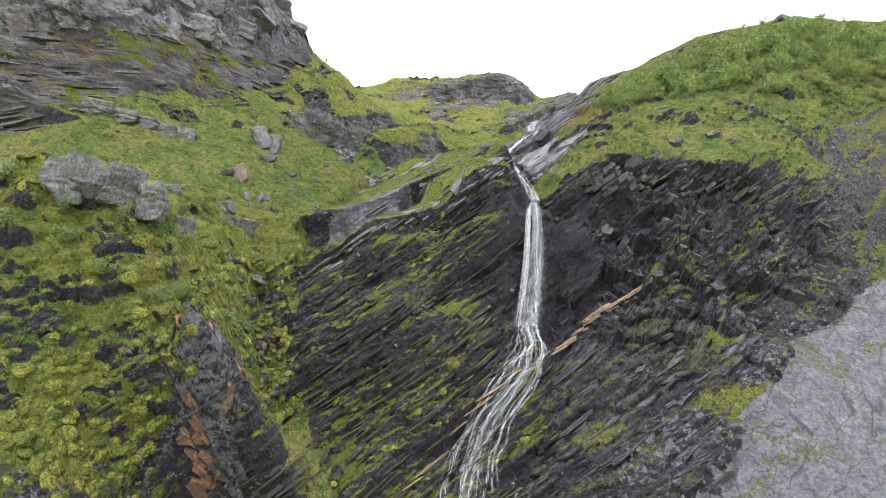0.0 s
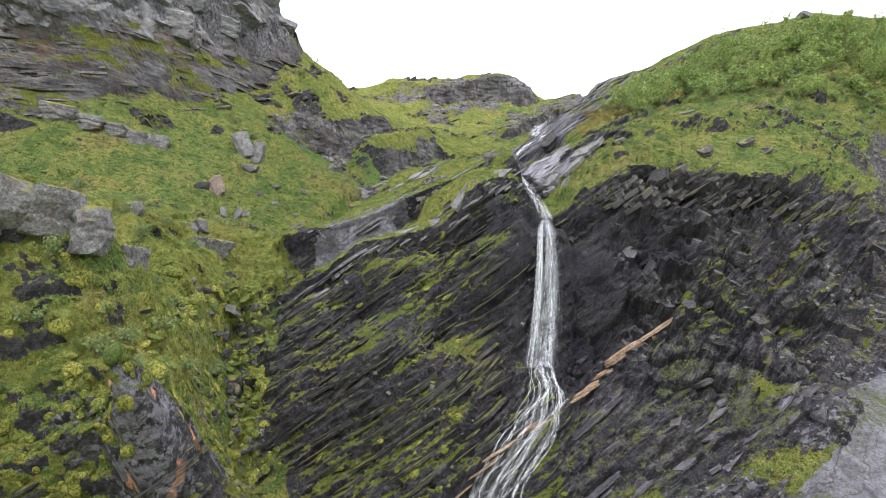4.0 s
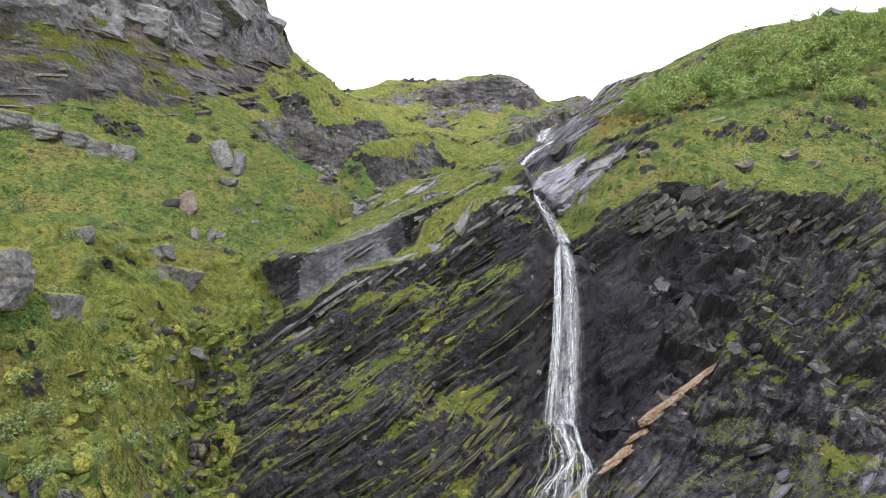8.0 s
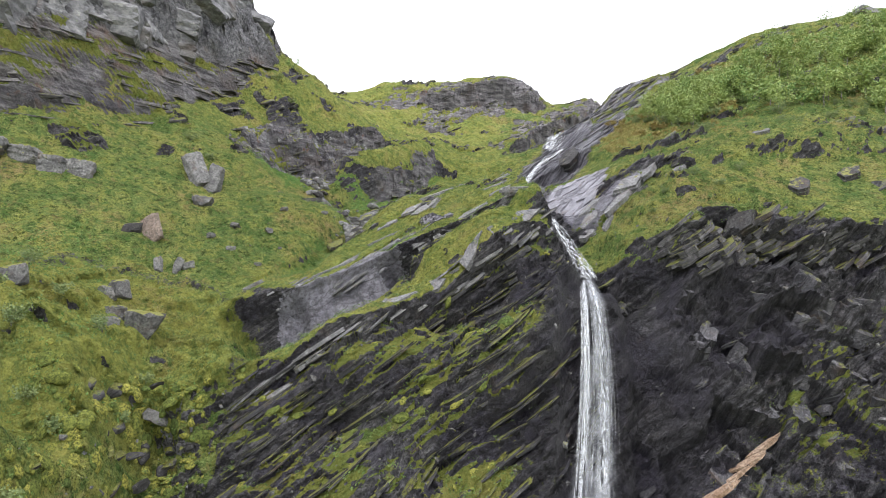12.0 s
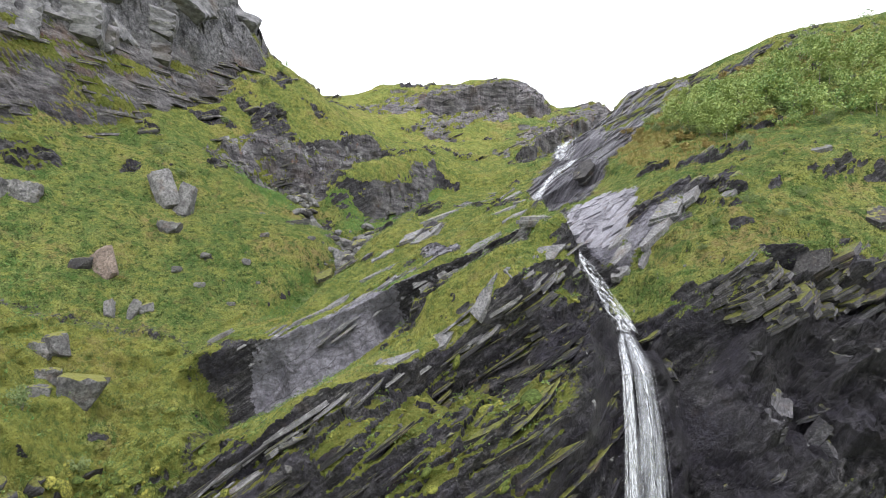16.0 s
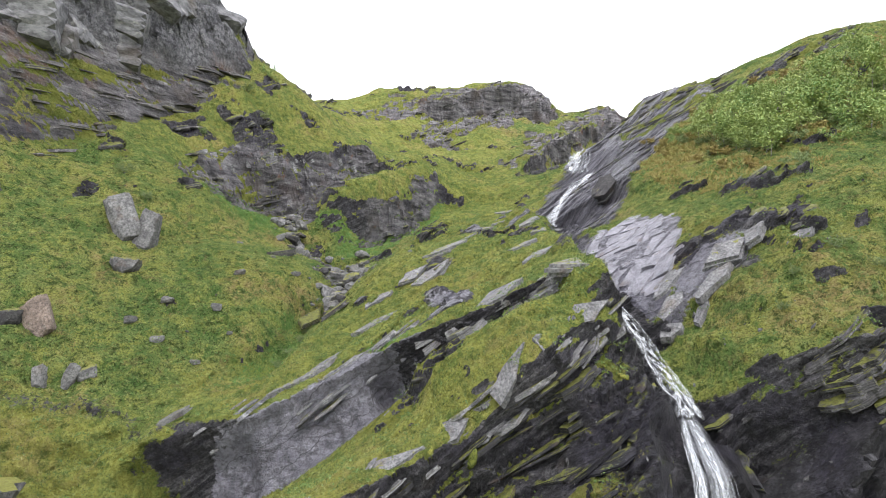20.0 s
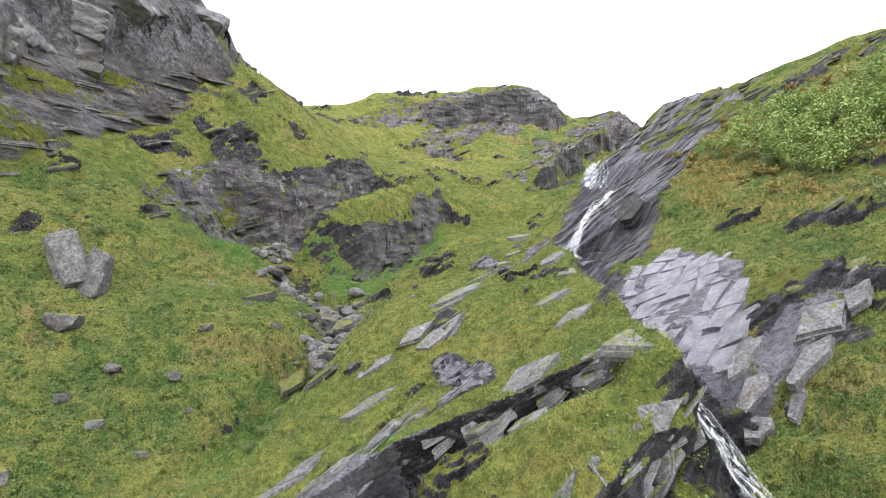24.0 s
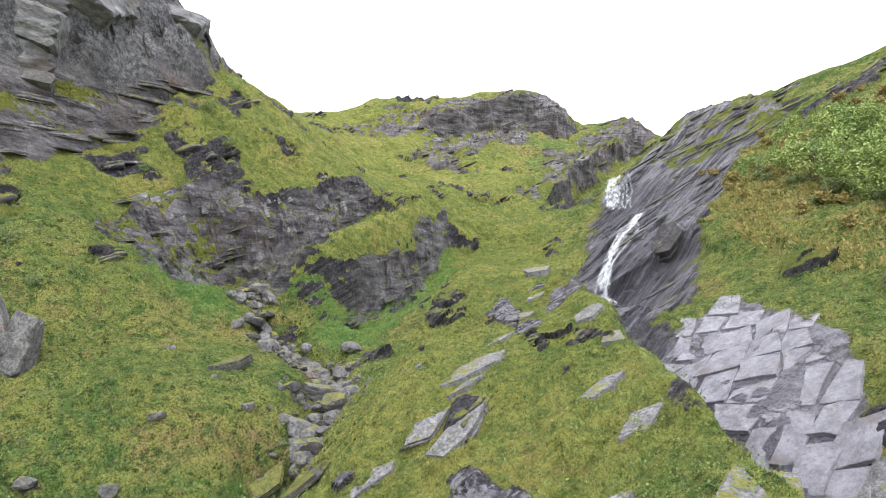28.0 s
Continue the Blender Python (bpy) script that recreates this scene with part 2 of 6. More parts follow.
LAND["spur"] = [(-20, 87, 14), (-5, 88, 18.8), (4, 92.5, 24), (-3.3, 103.5, 26.8), (1.4, 111, 30), (8, 146, 39.2), (-4.4, 101, 24.5), (3, 126, 33.5)]
LAND["spur_edge"] = [(8.6, 87, 24.6), (9.3, 92, 25.4), (10, 98, 26.8), (10.3, 106, 28.8), (10.5, 116, 31.5), (10, 128, 35)]
LAND["stream"] = [(31, 175, 58), (23.6, 145, 43.6), (14.5, 127, 33), (13.6, 112, 28), (12.8, 98, 24), (12, 90, 20.4), (12.6, 84.5, 17)]
LAND["front_rib"] = [(-14, 81, 9.5), (0, 83.5, 16), (7.5, 85.5, 21), (10.7, 83.5, 17.5), (3, 81.5, 12), (-10, 77, 4)]
LAND["wall_foot"] = [(0, 64.5, -19.5), (9, 71, -3), (16, 72, -3), (23.4, 75, 2), (31, 76, 4.6), (0, 74, 0), (-12, 70, -8)]
LAND["right_slabs"] = [(16, 106, 28.2), (20.5, 103, 31), (20.7, 90.5, 26.5), (23, 129, 38.5), (27.6, 83, 20.5), (24, 81, 10)]
LAND["right_slope"] = [(36, 94, 32.7), (75, 105.5, 35), (60, 120, 52), (36, 65.4, -4.3), (36, 52, -15.5), (60, 80, 10), (118, 120, 58), (110, 90, 25)]
LAND["wall_right"] = [(31, 77.4, 10), (23.6, 75.6, 7.3), (21.8, 79.4, 18), (27, 81.5, 19.6), (34.9, 61.5, -4.1), (54.3, 78.5, 15.8), (39.8, 83.3, 24.6), (44, 79, 13), (23.6, 75.2, 1.8)]
LAND["wall_left"] = [(-9.8, 76, 9.9), (3.1, 76.6, 11.5), (-1, 69, -0.5), (5, 82, 20.3), (-14, 75.5, 4), (-6, 70.5, 1.5)]
LAND["outer"] = [(0, 40, -62), (-60, 30, -50), (60, 30, -55), (150, 70, -10), (-120, 70, 5), (-130, 130, 80), (180, 170, 80), (100, 230, 78), (-60, 260, 85), (40, 270, 76), (160, 290, 80), (-140, 230, 110)]


# Cliffs that face across the slope: rock stands high on the left of these lines (plan places, from below upwards).
CLIFFS = [
    ([(-16.5, 0), (-17.6, 14), (-18, 26), (-18, 34), (-19.5, 41), (-22, 47), (-25.5, 55), (-30, 62)], 13.0, 2.4, 70),
    ([(-58, 92), (-47, 110), (-40, 132), (-35.2, 147), (-34.6, 152), (-36, 160), (-42, 178)], 8.0, 4.6, 40),
]


def cliff_height(px, ps, stray=0.0):
    out = np.zeros(px.shape)
    for line, height, width, fade in CLIFFS:
        d, side, along = line_field(px, ps, [(x, s * R2, s * R2) for x, s in line])
        d = d * side + stray
        ends = smooth(0.0, 0.12, along) * smooth(1.0, 0.82, along)
        out += height * ends * np.clip(d / width, 0, 1) ** 0.7 * (1 - smooth(width, width + fade, d))
    return out


def land_height(px, ps):
    """The smooth form of the mountainside, from its lines."""
    cx, cs, cn = (np.concatenate(v) for v in zip(*(to_sheet(l) for l in LAND.values())))
    k = lambda ax, as_, bx, bs: np.sqrt((ax[:, None] - bx) ** 2 + (as_[:, None] - bs) ** 2 + 4.0)
    m = len(cx)
    a = np.zeros((m + 3, m + 3))
    a[:m, :m] = k(cx, cs, cx, cs) - 0.15 * np.eye(m)
    a[:m, m], a[:m, m + 1], a[:m, m + 2] = 1, cx, cs
    a[m:, :m] = a[:m, m:].T
    w = np.linalg.solve(a, np.concatenate((cn - cliff_height(cx, cs), (0, 0, 0))))
    out = np.empty(px.shape)
    for i in range(0, len(px), 40000):
        sl = slice(i, i + 40000)
        out[sl] = k(px[sl], ps[sl], cx, cs) @ w[:m] + w[m] + w[m + 1] * px[sl] + w[m + 2] * ps[sl]
    return out


def xs_field(line):
    """line_field for a line drawn on the mountainside's own plan: x and way up."""
    return line_field(GX, GS, [(x, s * R2, s * R2) for x, s in line])


def carve(line, depth, width, fade, rough=1.0):
    """Undercut the mountainside below a rim (drawn from left to right): steep at the rim, running out downhill."""
    global GN
    d, side, along = xs_field(line)
    d = d * side + WOB * rough
    ends = smooth(0.0, 0.10, along) * smooth(1.0, 0.90, along)
    cut = np.clip(-d / width, 0, 1) ** 0.6
    GN = GN - depth * ends * cut * (1 - smooth(width, width + fade, -d))


def swell(line, height, radius):
    """Raise (or, with a height below nought, sink) a ridge along a line."""
    global GN
    d, _, along = xs_field(line)
    GN = GN + height * np.exp(-(d / radius) ** 2)


def zone(line, half, soft=1.6, rough=2.2):
    """How far the places lie in a strip along a line: 1 inside, 0 outside, with an uneven border."""
    d, _, _ = xs_field(line)
    return smooth(half + soft, half - soft, d + rough * BORDER)


def area(corners, soft=1.0, rough=1.5):
    """How far the places lie in an area with these corners on the plan: 1 inside, 0 outside, with an uneven border."""
    d, _, _ = xs_field(list(corners) + [corners[0]])
    inside = np.zeros(GX.shape, bool)
    for (ax, ay), (bx, by) in zip(corners, list(corners[1:]) + [corners[0]]):
        if ay != by:
            inside ^= ((GS > ay) != (GS > by)) & (GX < (bx - ax) * (GS - ay) / (by - ay) + ax)
    return smooth(-soft, soft, np.where(inside, d, -d) + rough * BORDER)


def facets(q, seed, tilt=1.0):
    """Broken rock: cells of uneven size, each a plane of its own height and tilt. q: places in cell widths."""
    c0 = np.floor(q).astype(np.int64)
    best, out = np.full(len(q), 1e9), np.zeros(len(q))
    for k in itertools.product((-1, 0, 1), repeat=3):
        c = c0 + np.array(k)
        jit = [hashed(c[:, 0], c[:, 1], c[:, 2], seed + a) for a in range(3)]
        off = q - c - np.stack(jit, 1)
        d = (off ** 2).sum(1)
        near_one = d < best
        if not near_one.any():
            continue
        cc, oo = c[near_one], off[near_one]
        h = 0.8 * (hashed(cc[:, 0], cc[:, 1], cc[:, 2], seed + 7) * 2 - 1)
        for a in range(3):
            h = h + tilt * oo[:, a] * (hashed(cc[:, 0], cc[:, 1], cc[:, 2], seed + 11 + a) * 2 - 1)
        best[near_one], out[near_one] = d[near_one], h
    return out


def spaced(lo, hi, fine_lo, fine_hi, fine, coarse, growth):
    """Grid lines, fine in the middle and wider and wider outside it."""
    out = list(np.arange(fine_lo, fine_hi, fine))
    v, step = out[-1], fine
    while v < hi:
        step = min(step * growth, coarse)
        v += step
        out.append(v)
    v, step, low = fine_lo, fine, []
    while v > lo:
        step = min(step * growth, coarse)
        v -= step
        low.append(v)
    return np.array(low[::-1] + out)


def sheet_mesh(name, co, nu, nv, layers):
    """One mesh over a grid of nu x nv places, with a value per corner for each layer."""
    me = bpy.data.meshes.new(name)
    i, j = np.meshgrid(np.arange(nu - 1), np.arange(nv - 1), indexing="ij")
    a = (i * nv + j).ravel()
    quads = np.stack((a, a + nv, a + nv + 1, a + 1), 1).astype(np.int32)
    me.vertices.add(len(co))
    me.vertices.foreach_set("co", co.astype(np.float32).ravel())
    me.loops.add(quads.size)
    me.loops.foreach_set("vertex_index", quads.ravel())
    me.polygons.add(len(quads))
    me.polygons.foreach_set("loop_start", np.arange(0, quads.size, 4, dtype=np.int32))
    me.polygons.foreach_set("use_smooth", np.zeros(len(quads), bool))
    me.update(calc_edges=True)
    for key, v in layers.items():
        at = me.attributes.new(key, "FLOAT", "POINT")
        at.data.foreach_set("value", v.astype(np.float32))
    return me


RES = 1.0
gx = spaced(-120, 175, -36, 44, 0.22 * RES, 0.7 * RES, 1.009)
gs = spaced(-25, 262, 28, 110, 0.18 * RES, 0.75 * RES, 1.009)
NU, NV = len(gx), len(gs)
GX, GS = (v.ravel() for v in np.meshgrid(gx, gs, indexing="ij"))
GN = land_height(GX, GS)
P0 = np.stack((GX, (GS - GN) * R2, (GS + GN) * R2), 1)
WOB = 0.9 * fbm(P0, 5.0, 3, 11)
BORDER = fbm(P0, 6.0, 4, 23)
GN = GN + cliff_height(GX, GS, 0.8 * WOB)

# great steps and hollows
RIM = [(-22.5, 70.5), (-18, 72), (-14, 73.2), (-10.5, 75.6), (-6, 78.6), (-1, 79.8), (3.8, 80.9), (7.2, 81.4)]
RIB = [(-17, 59.6), (-14, 61.4), (-8, 64.6), (-4, 67.4), (1, 70.6), (6, 74.4), (10.5, 77.6)]
carve(RIM[:5] + [(-3.5, 79.4)], 4.6, 3.0, 7.0, 0.3)
carve([(-8, 77.4)] + RIM[4:], 3.4, 0.6, 3.0, 0.2)
carve([(-23, 70.0), (-19, 71.4), (-14.5, 72.7)], 2.0, 0.5, 4.5, 0.2)
carve(RIB, 1.3, 0.8, 5.0, 0.6)
carve([(-3, 67), (0, 68.5), (3, 70), (6, 71.5)], 1.4, 0.7, 4.0, 0.5)
carve([(12.5, 71), (17, 71.5), (21, 71), (27, 71.5), (33, 70.5), (39, 71), (47, 70)], 1.8, 1.0, 6, 1.4)
carve([(23, 74), (26, 74.5), (30, 73)], 2.5, 0.6, 5, 0.5)
carve([(14, 79), (18, 82.5), (21, 84.5), (24, 84.5)], 1.5, 0.8, 4, 0.6)
carve([(-35, 118), (-31, 126), (-26, 130), (-21, 137), (-14, 147)], 5.5, 4.2, 9, 1.6)
swell([(-16, 119), (-10, 130), (-4.5, 143)], 5.4, 4.0)
carve([(-17, 116), (-11, 121), (-6, 130), (-2.5, 143)], 3.2, 2.4, 7, 0.8)
carve([(12, 114), (17, 118), (23.5, 123.5), (26, 124)], 3.2, 1.2, 8, 0.6)
carve([(14, 152), (25, 173), (38, 191), (50, 213), (56, 214)], 7, 3.0, 11, 1.5)
carve([(-9, 203), (8, 211), (22, 216), (34, 216), (38, 214)], 8, 3.5, 12, 2.0)
carve([(-64, 98), (-52, 115), (-45, 134), (-38, 150)], 3.0, 1.0, 7, 1.4)
carve([(-80, 110), (-64, 122), (-52, 137), (-43, 152), (-36, 156)], 3.5, 1.2, 9, 1.2)
carve([(-36, 62), (-31, 62), (-26, 60), (-22, 56)], 1.5, 0.8, 5, 1.0)
carve([(-27, 38), (-22, 38), (-18.5, 37)], 2.0, 1.0, 6, 1.0)
swell([(-23, 50), (-24.2, 56), (-26, 63)], -2.2, 1.7)
swell([(11.8, 86), (12.6, 92), (13.4, 98), (14.3, 106)], -2.2, 1.6)
swell([(9.8, 80), (9.4, 86), (9.2, 92), (9.5, 100), (9.6, 108), (10, 117)], 1.5, 1.5)
swell([(-17, 82), (-15.5, 88), (-13.5, 93), (-12, 98), (-14, 104), (-18, 109)], -2.7, 2.0)
swell([(-13, 80), (-9.5, 87), (-7, 93), (-5, 100)], 0.9, 2.2)


# the chute above the fall, and the niche behind it, open to the right
CHUTE = [(11.3, 94, 23.6), (12.5, 91, 20.9), (13.3, 88, 18.2), (13.4, 85.6, 16.3)]
FALL = np.array(((13.2, 84.2, 15.6), (12.5, 79.8, 13.4), (12.2, 78.0, 9.5), (11.9, 77.0, 5.5), (11.3, 75.6, 1.5), (10.6, 74.0, -2.0)))
fx, fs, fn = to_sheet(np.concatenate((CHUTE, FALL)))
order = np.argsort(fs)
mid_x, mid_n = np.interp(GS, fs[order], fx[order]), np.interp(GS, fs[order], fn[order])
off = GX - mid_x + 0.4 * WOB
niche = mid_n - 0.9 + 7.0 * np.where(off < 0, smooth(1.4, 6.0, -off), smooth(3.0, 15.0, off)) - 1.6 * smooth(2.0, 4.0, off) * smooth(9.0, 5.0, off)
chute = mid_n - 0.35 + 7.0 * np.where(off < 0, smooth(0.7, 3.4, -off), smooth(0.9, 6.5, off))
low = smooth(72.0, 69.0, GS)
room = niche * low + chute * (1 - low)
within = smooth(fs.min() - 3, fs.min() + 1.5, GS) * smooth(fs.max() + 2.0, fs.max() - 0.5, GS)
GN = np.where(within > 0, GN + within * (np.minimum(GN, room) - GN), GN)
near_chute = (1 - low) * smooth(1.6, 0.6, np.abs(off)) * within
GN = GN + near_chute * (chute - GN)


# bare rock: strips along lines on the mountainside's plan
BORDER = BORDER + 0.25 * value_noise(P0, 0.9, 31)
face = np.maximum.reduce([
    zone([(-19, 58), (-8, 62), (0, 64), (10, 68), (13, 74)], 7.5),
    zone([(14, 62), (22, 62), (30, 64), (40, 63), (48, 62)], 8.5),
    zone([(-14, 38), (0, 44), (10, 46), (24, 48), (36, 50)], 13),
    zone([(24, 44), (32, 44), (40, 46), (48, 50)], 7),
    zone([(-14, 18), (4, 20), (22, 22)], 15)])
ramp_turf = zone([(-16, 65.8), (-9, 69.2), (-4.5, 73.4), (0.4, 75.9), (4.2, 77.6), (8.4, 79.4)], 2.2, 0.6, 0.4)
ramp_turf = np.maximum(ramp_turf, zone([(-13, 63.8), (-8, 66.6), (-4, 69.4), (1, 72.8), (6, 76.4), (9.5, 78.6)], 1.9, 0.5, 0.4))
brook = zone([(13.2, 70), (13.3, 75), (12.5, 79), (11.3, 83), (11.6, 88), (13, 98)], 1.5, 0.6, 0.2)
gully_grass = zone([(-18.6, 43), (-16.5, 38.5), (-13, 31), (-11, 26)], 1.5, 0.6, 0.8)
face = face * (1 - gully_grass)
face = face * smooth(-21.5, -18.5, GX - 1.2 * BORDER) * (1 - ramp_turf)
slide = np.maximum(area([(73.6, 101.5), (85, 104), (86, 96), (68, 74), (55, 56), (46, 48.5), (39.5, 45.5), (37, 48.5), (44, 56), (49, 65), (56, 78)], 1.5, 2.5), zone([(-22, 113), (-18, 107), (-13, 103), (-12, 97)], 1.4, 0.8, 1.2))
pale = area([(58, 58), (55, 55), (46.7, 49.5), (40, 45), (35, 38.5), (28.5, 31.5), (24, 26.5), (20, 12), (60, 12), (70, 50)], 1.0, 1.6)
near = np.maximum(zone([(-21, 26), (-20, 34), (-22, 44), (-25, 58)], 3.0), 0.75 * zone([(-34, 16), (-28, 27), (-25, 33)], 5.0, 1.6, 5.0))
d, side, along = xs_field([(-125, 76), (-90, 79), (-66, 80), (-56.5, 89), (-47, 109), (-40.5, 130), (-35.4, 146), (-34.6, 152), (-36, 160), (-42, 178)])
crag = smooth(-1.5, 1.5, d * side + 2.5 * BORDER) * smooth(60, 45, d)
crag2 = np.maximum(area([(-36, 116), (-34.6, 124), (-30.6, 129.5), (-25.4, 133), (-22, 136), (-17, 143), (-14, 148), (-11.8, 129), (-17.5, 119), (-22.3, 114), (-26, 111.5), (-30, 110.5)], 1.0, 2.2), area([(-15.5, 112.5), (-12, 117.5), (-7.2, 127.5), (-4, 140), (-2, 144), (-0.8, 141), (-5, 124), (-10.5, 114.5)], 0.8, 1.4))
peaks = np.maximum.reduce([area([(-20, 190), (-8, 204), (9, 214), (17, 219), (30, 224), (40, 222), (36, 212), (20, 200), (4, 180), (-2, 178), (-8, 188)], 2.0, 6.0), area([(12, 150), (12, 161), (24, 184), (38, 208), (52, 222), (60, 218), (55, 210), (33, 184), (22, 163)], 2.0, 4.5), area([(34, 148), (43, 180), (52, 172), (57, 164), (49, 153), (40, 150)], 1.5, 4.0)])
PAVED = [(12.4, 84), (12.2, 90), (12.4, 98), (16, 103.5), (21.8, 107), (21.7, 97.5), (20.5, 93.5), (18.4, 89.5), (17.2, 86), (15.8, 82.5), (14, 80.5)]
flat = np.maximum.reduce([area(PAVED, 0.6, 0.8), pale, zone([(15.5, 80), (17.5, 83), (21, 84.5)], 1.2, 0.6, 0.8)])
bands = area([(9, 105), (12, 118), (16, 130), (26.5, 155), (37, 169), (45, 173), (53, 164), (49, 153), (39, 143), (30, 129), (23, 117), (17, 106), (12, 98)], 1.2, 2.0)
slabs = np.maximum.reduce([
    bands, area(PAVED, 0.6, 0.8),
    zone([(13.2, 71), (13.3, 75), (12.5, 79), (11.6, 83), (12, 90), (14, 104)], 2.0, 0.8, 0.8),
    zone([(16, 79), (19.5, 83)], 2.6, 1.0, 1.2)])
blockz = zone([(23.5, 72.5), (28.5, 72.5)], 1.8, 0.8, 0.8)
rock = np.maximum.reduce([face, slide, pale * 0.95, near, crag, crag2, peaks, slabs, blockz])
rim_rock = zone(RIB, 0.8, 0.5, 0.8)
rimface = zone([(-21.5, 69), (-17, 70.5), (-12, 72.4), (-6.8, 76.6)], 2.1, 0.7, 0.3)
rimface = np.maximum(rimface, zone([(-6, 78.0), (-1, 79.2), (3.8, 80.3), (6.6, 80.9)], 0.7, 0.3, 0.15))
rim_rock, rimface = rim_rock * (1 - ramp_turf), rimface * (1 - ramp_turf)
rock = np.maximum.reduce([rock, rim_rock, rimface])
# smaller outcrops in the turf: many on the right-hand slope and the far ground, few in the meadow
lumps = fbm(P0, 7.5, 3, 101)
bank_turf = zone([(17.5, 75), (19.5, 78), (23, 76.5), (28, 77.5), (34, 79)], 4.0, 1.0, 1.0)
rock = rock * (1 - 0.95 * bank_turf)
bare = 0.62 - 0.06 * zone([(20, 84), (32, 82), (46, 84), (60, 92)], 10, 4) - 0.22 * smooth(118, 140, GS) - 0.25 * zone([(-46, 96), (-40, 116), (-32, 134), (-24, 146)], 7, 3) + 0.4 * zone([(-40, 84), (-28, 90), (-24, 104)], 12, 4) + 0.25 * zone([(-50, 34), (-34, 40), (-28, 50)], 14, 4)
ledges = smooth(bare, bare + 0.16, lumps) * (1 - rock) * (1 - bank_turf)
rock = np.maximum(rock, ledges)

# rolling ground and hummocks
P0 = np.stack((GX, (GS - GN) * R2, (GS + GN) * R2), 1)
GN = GN + 0.9 * fbm(P0, 14.0, 3, 3) * (1 - 0.5 * slabs) + 1.3 * smooth(116, 135, GS) * fbm(P0, 11.0, 3, 5) + 0.7 * ledges * smooth(130, 112, GS)
lumpy = area([(16, 70), (15, 80), (24, 86), (24, 97), (36, 103), (60, 100), (80, 104), (60, 80), (46, 72)], 2.0, 1.5) * (1 - rock)
GN = GN + lumpy * (0.9 * np.abs(fbm(P0, 3.4, 3, 49)) + 0.25 * fbm(P0, 1.3, 2, 50))
left_bank = zone([(-60, 30), (-44, 36), (-32, 40), (-27, 48), (-30, 60)], 14, 3, 2) * smooth(-17.5, -20, GX)
GN = GN + left_bank * 1.5 * np.abs(fbm(P0, 2.8, 3, 47)) + (1 - rock) * (0.25 * fbm(P0, 1.7, 4, 41, 0.65) + 0.45 * np.abs(fbm(P0, 4.2, 2, 45)))

# bedding: each layer stands proud or lies back, and dies out along its strike
STRIKE = np.cross(BED, (0, 0, 1.0))
STRIKE = STRIKE / np.linalg.norm(STRIKE)
DIP = np.cross(BED, STRIKE)
P0 = np.stack((GX, (GS - GN) * R2, (GS + GN) * R2), 1)
along_strike, along_dip = P0 @ STRIKE, P0 @ DIP
CRAG_BED = np.array((-0.20, -0.06, 0.98))
depth_in = (P0 @ BED) * (1 - crag) + (P0 @ CRAG_BED) * crag + 0.35 * fbm(P0, 9.0, 3, 57)
relief = np.zeros(len(GX))
BEDCO = depth_in.copy()
fine = [(4.3, 1.1, 20.0), (1.7, 0.75, 11.0), (0.62, 0.36, 6.0), (0.27, 0.17, 3.5)]
for k, (thick, amp, run) in enumerate(fine):
    layer = np.floor(depth_in / thick)
    inside = depth_in / thick - layer
    here = value_noise(np.stack((along_strike / run, along_dip / run, layer * 7.3), 1), 1.0, 60 + k)
    above = value_noise(np.stack((along_strike / run, along_dip / run, (layer + 1) * 7.3), 1), 1.0, 60 + k)
    turn_over = smooth(0.82, 1.0, inside)
    relief += amp * (here * (1 - turn_over) + above * turn_over)
# joints across the beds: angular breakage, in beds on the wall, in great blocks on the crag
strength = rock * (1 - 0.82 * rimface) * (1 - 0.72 * flat) * (1 - 0.95 * bands) * (1 - 0.92 * pale) * (1 - 0.6 * slide) * (1 - 0.25 * peaks)
blocky = np.zeros(len(GX))
at = np.flatnonzero((strength > 0.03) & (GX > -75) & (GX < 75))
q = np.stack((along_strike, along_dip, depth_in), 1)[at]
blocky[at] = 0.42 * facets(q / (2.4, 3.4, 0.9), 71) + 0.20 * facets(q / (0.9, 1.3, 0.4), 72)
right_wall = area([(13, 72), (13, 48), (26, 44), (46, 50), (60, 68), (48, 72), (30, 73)], 2.0, 1.0)
at = np.flatnonzero((right_wall > 0.02) & (rock > 0.03))
blocky[at] += (1.5 * facets(P0[at] / (5.0, 5.0, 4.2), 74) + 0.7 * facets(P0[at] / (1.9, 1.9, 1.7), 75)) * right_wall[at]
at = np.flatnonzero(np.maximum(crag2, peaks) * rock > 0.03)
blocky[at] += (0.8 * facets(P0[at] / (3.2, 3.2, 2.6), 76) + 0.4 * facets(P0[at] / (1.3, 1.3, 1.1), 77)) * np.maximum(crag2, 0.6 * peaks)[at]
GN = GN + strength * relief * (1 - 0.75 * crag) * (1 - 0.5 * np.maximum(right_wall, crag2)) + strength * blocky * (1 - 0.6 * crag) + strength * 0.12 * fbm(P0, 1.1, 3, 73)
# the near spur steps in mossy shelves
SHELF = np.array((-0.22, -0.12, 0.97))
shelf_in = P0 @ SHELF + 0.5 * fbm(P0, 6.0, 3, 141)
for k, (thick, amp, run) in enumerate(((2.6, 0.9, 7.0), (1.1, 0.4, 4.0))):
    layer = np.floor(shelf_in / thick)
    GN = GN + left_bank * amp * value_noise(np.stack((GX / run, (P0 @ np.array((0, 0.9, 0.1))) / run, layer * 4.9), 1), 1.0, 142 + k)
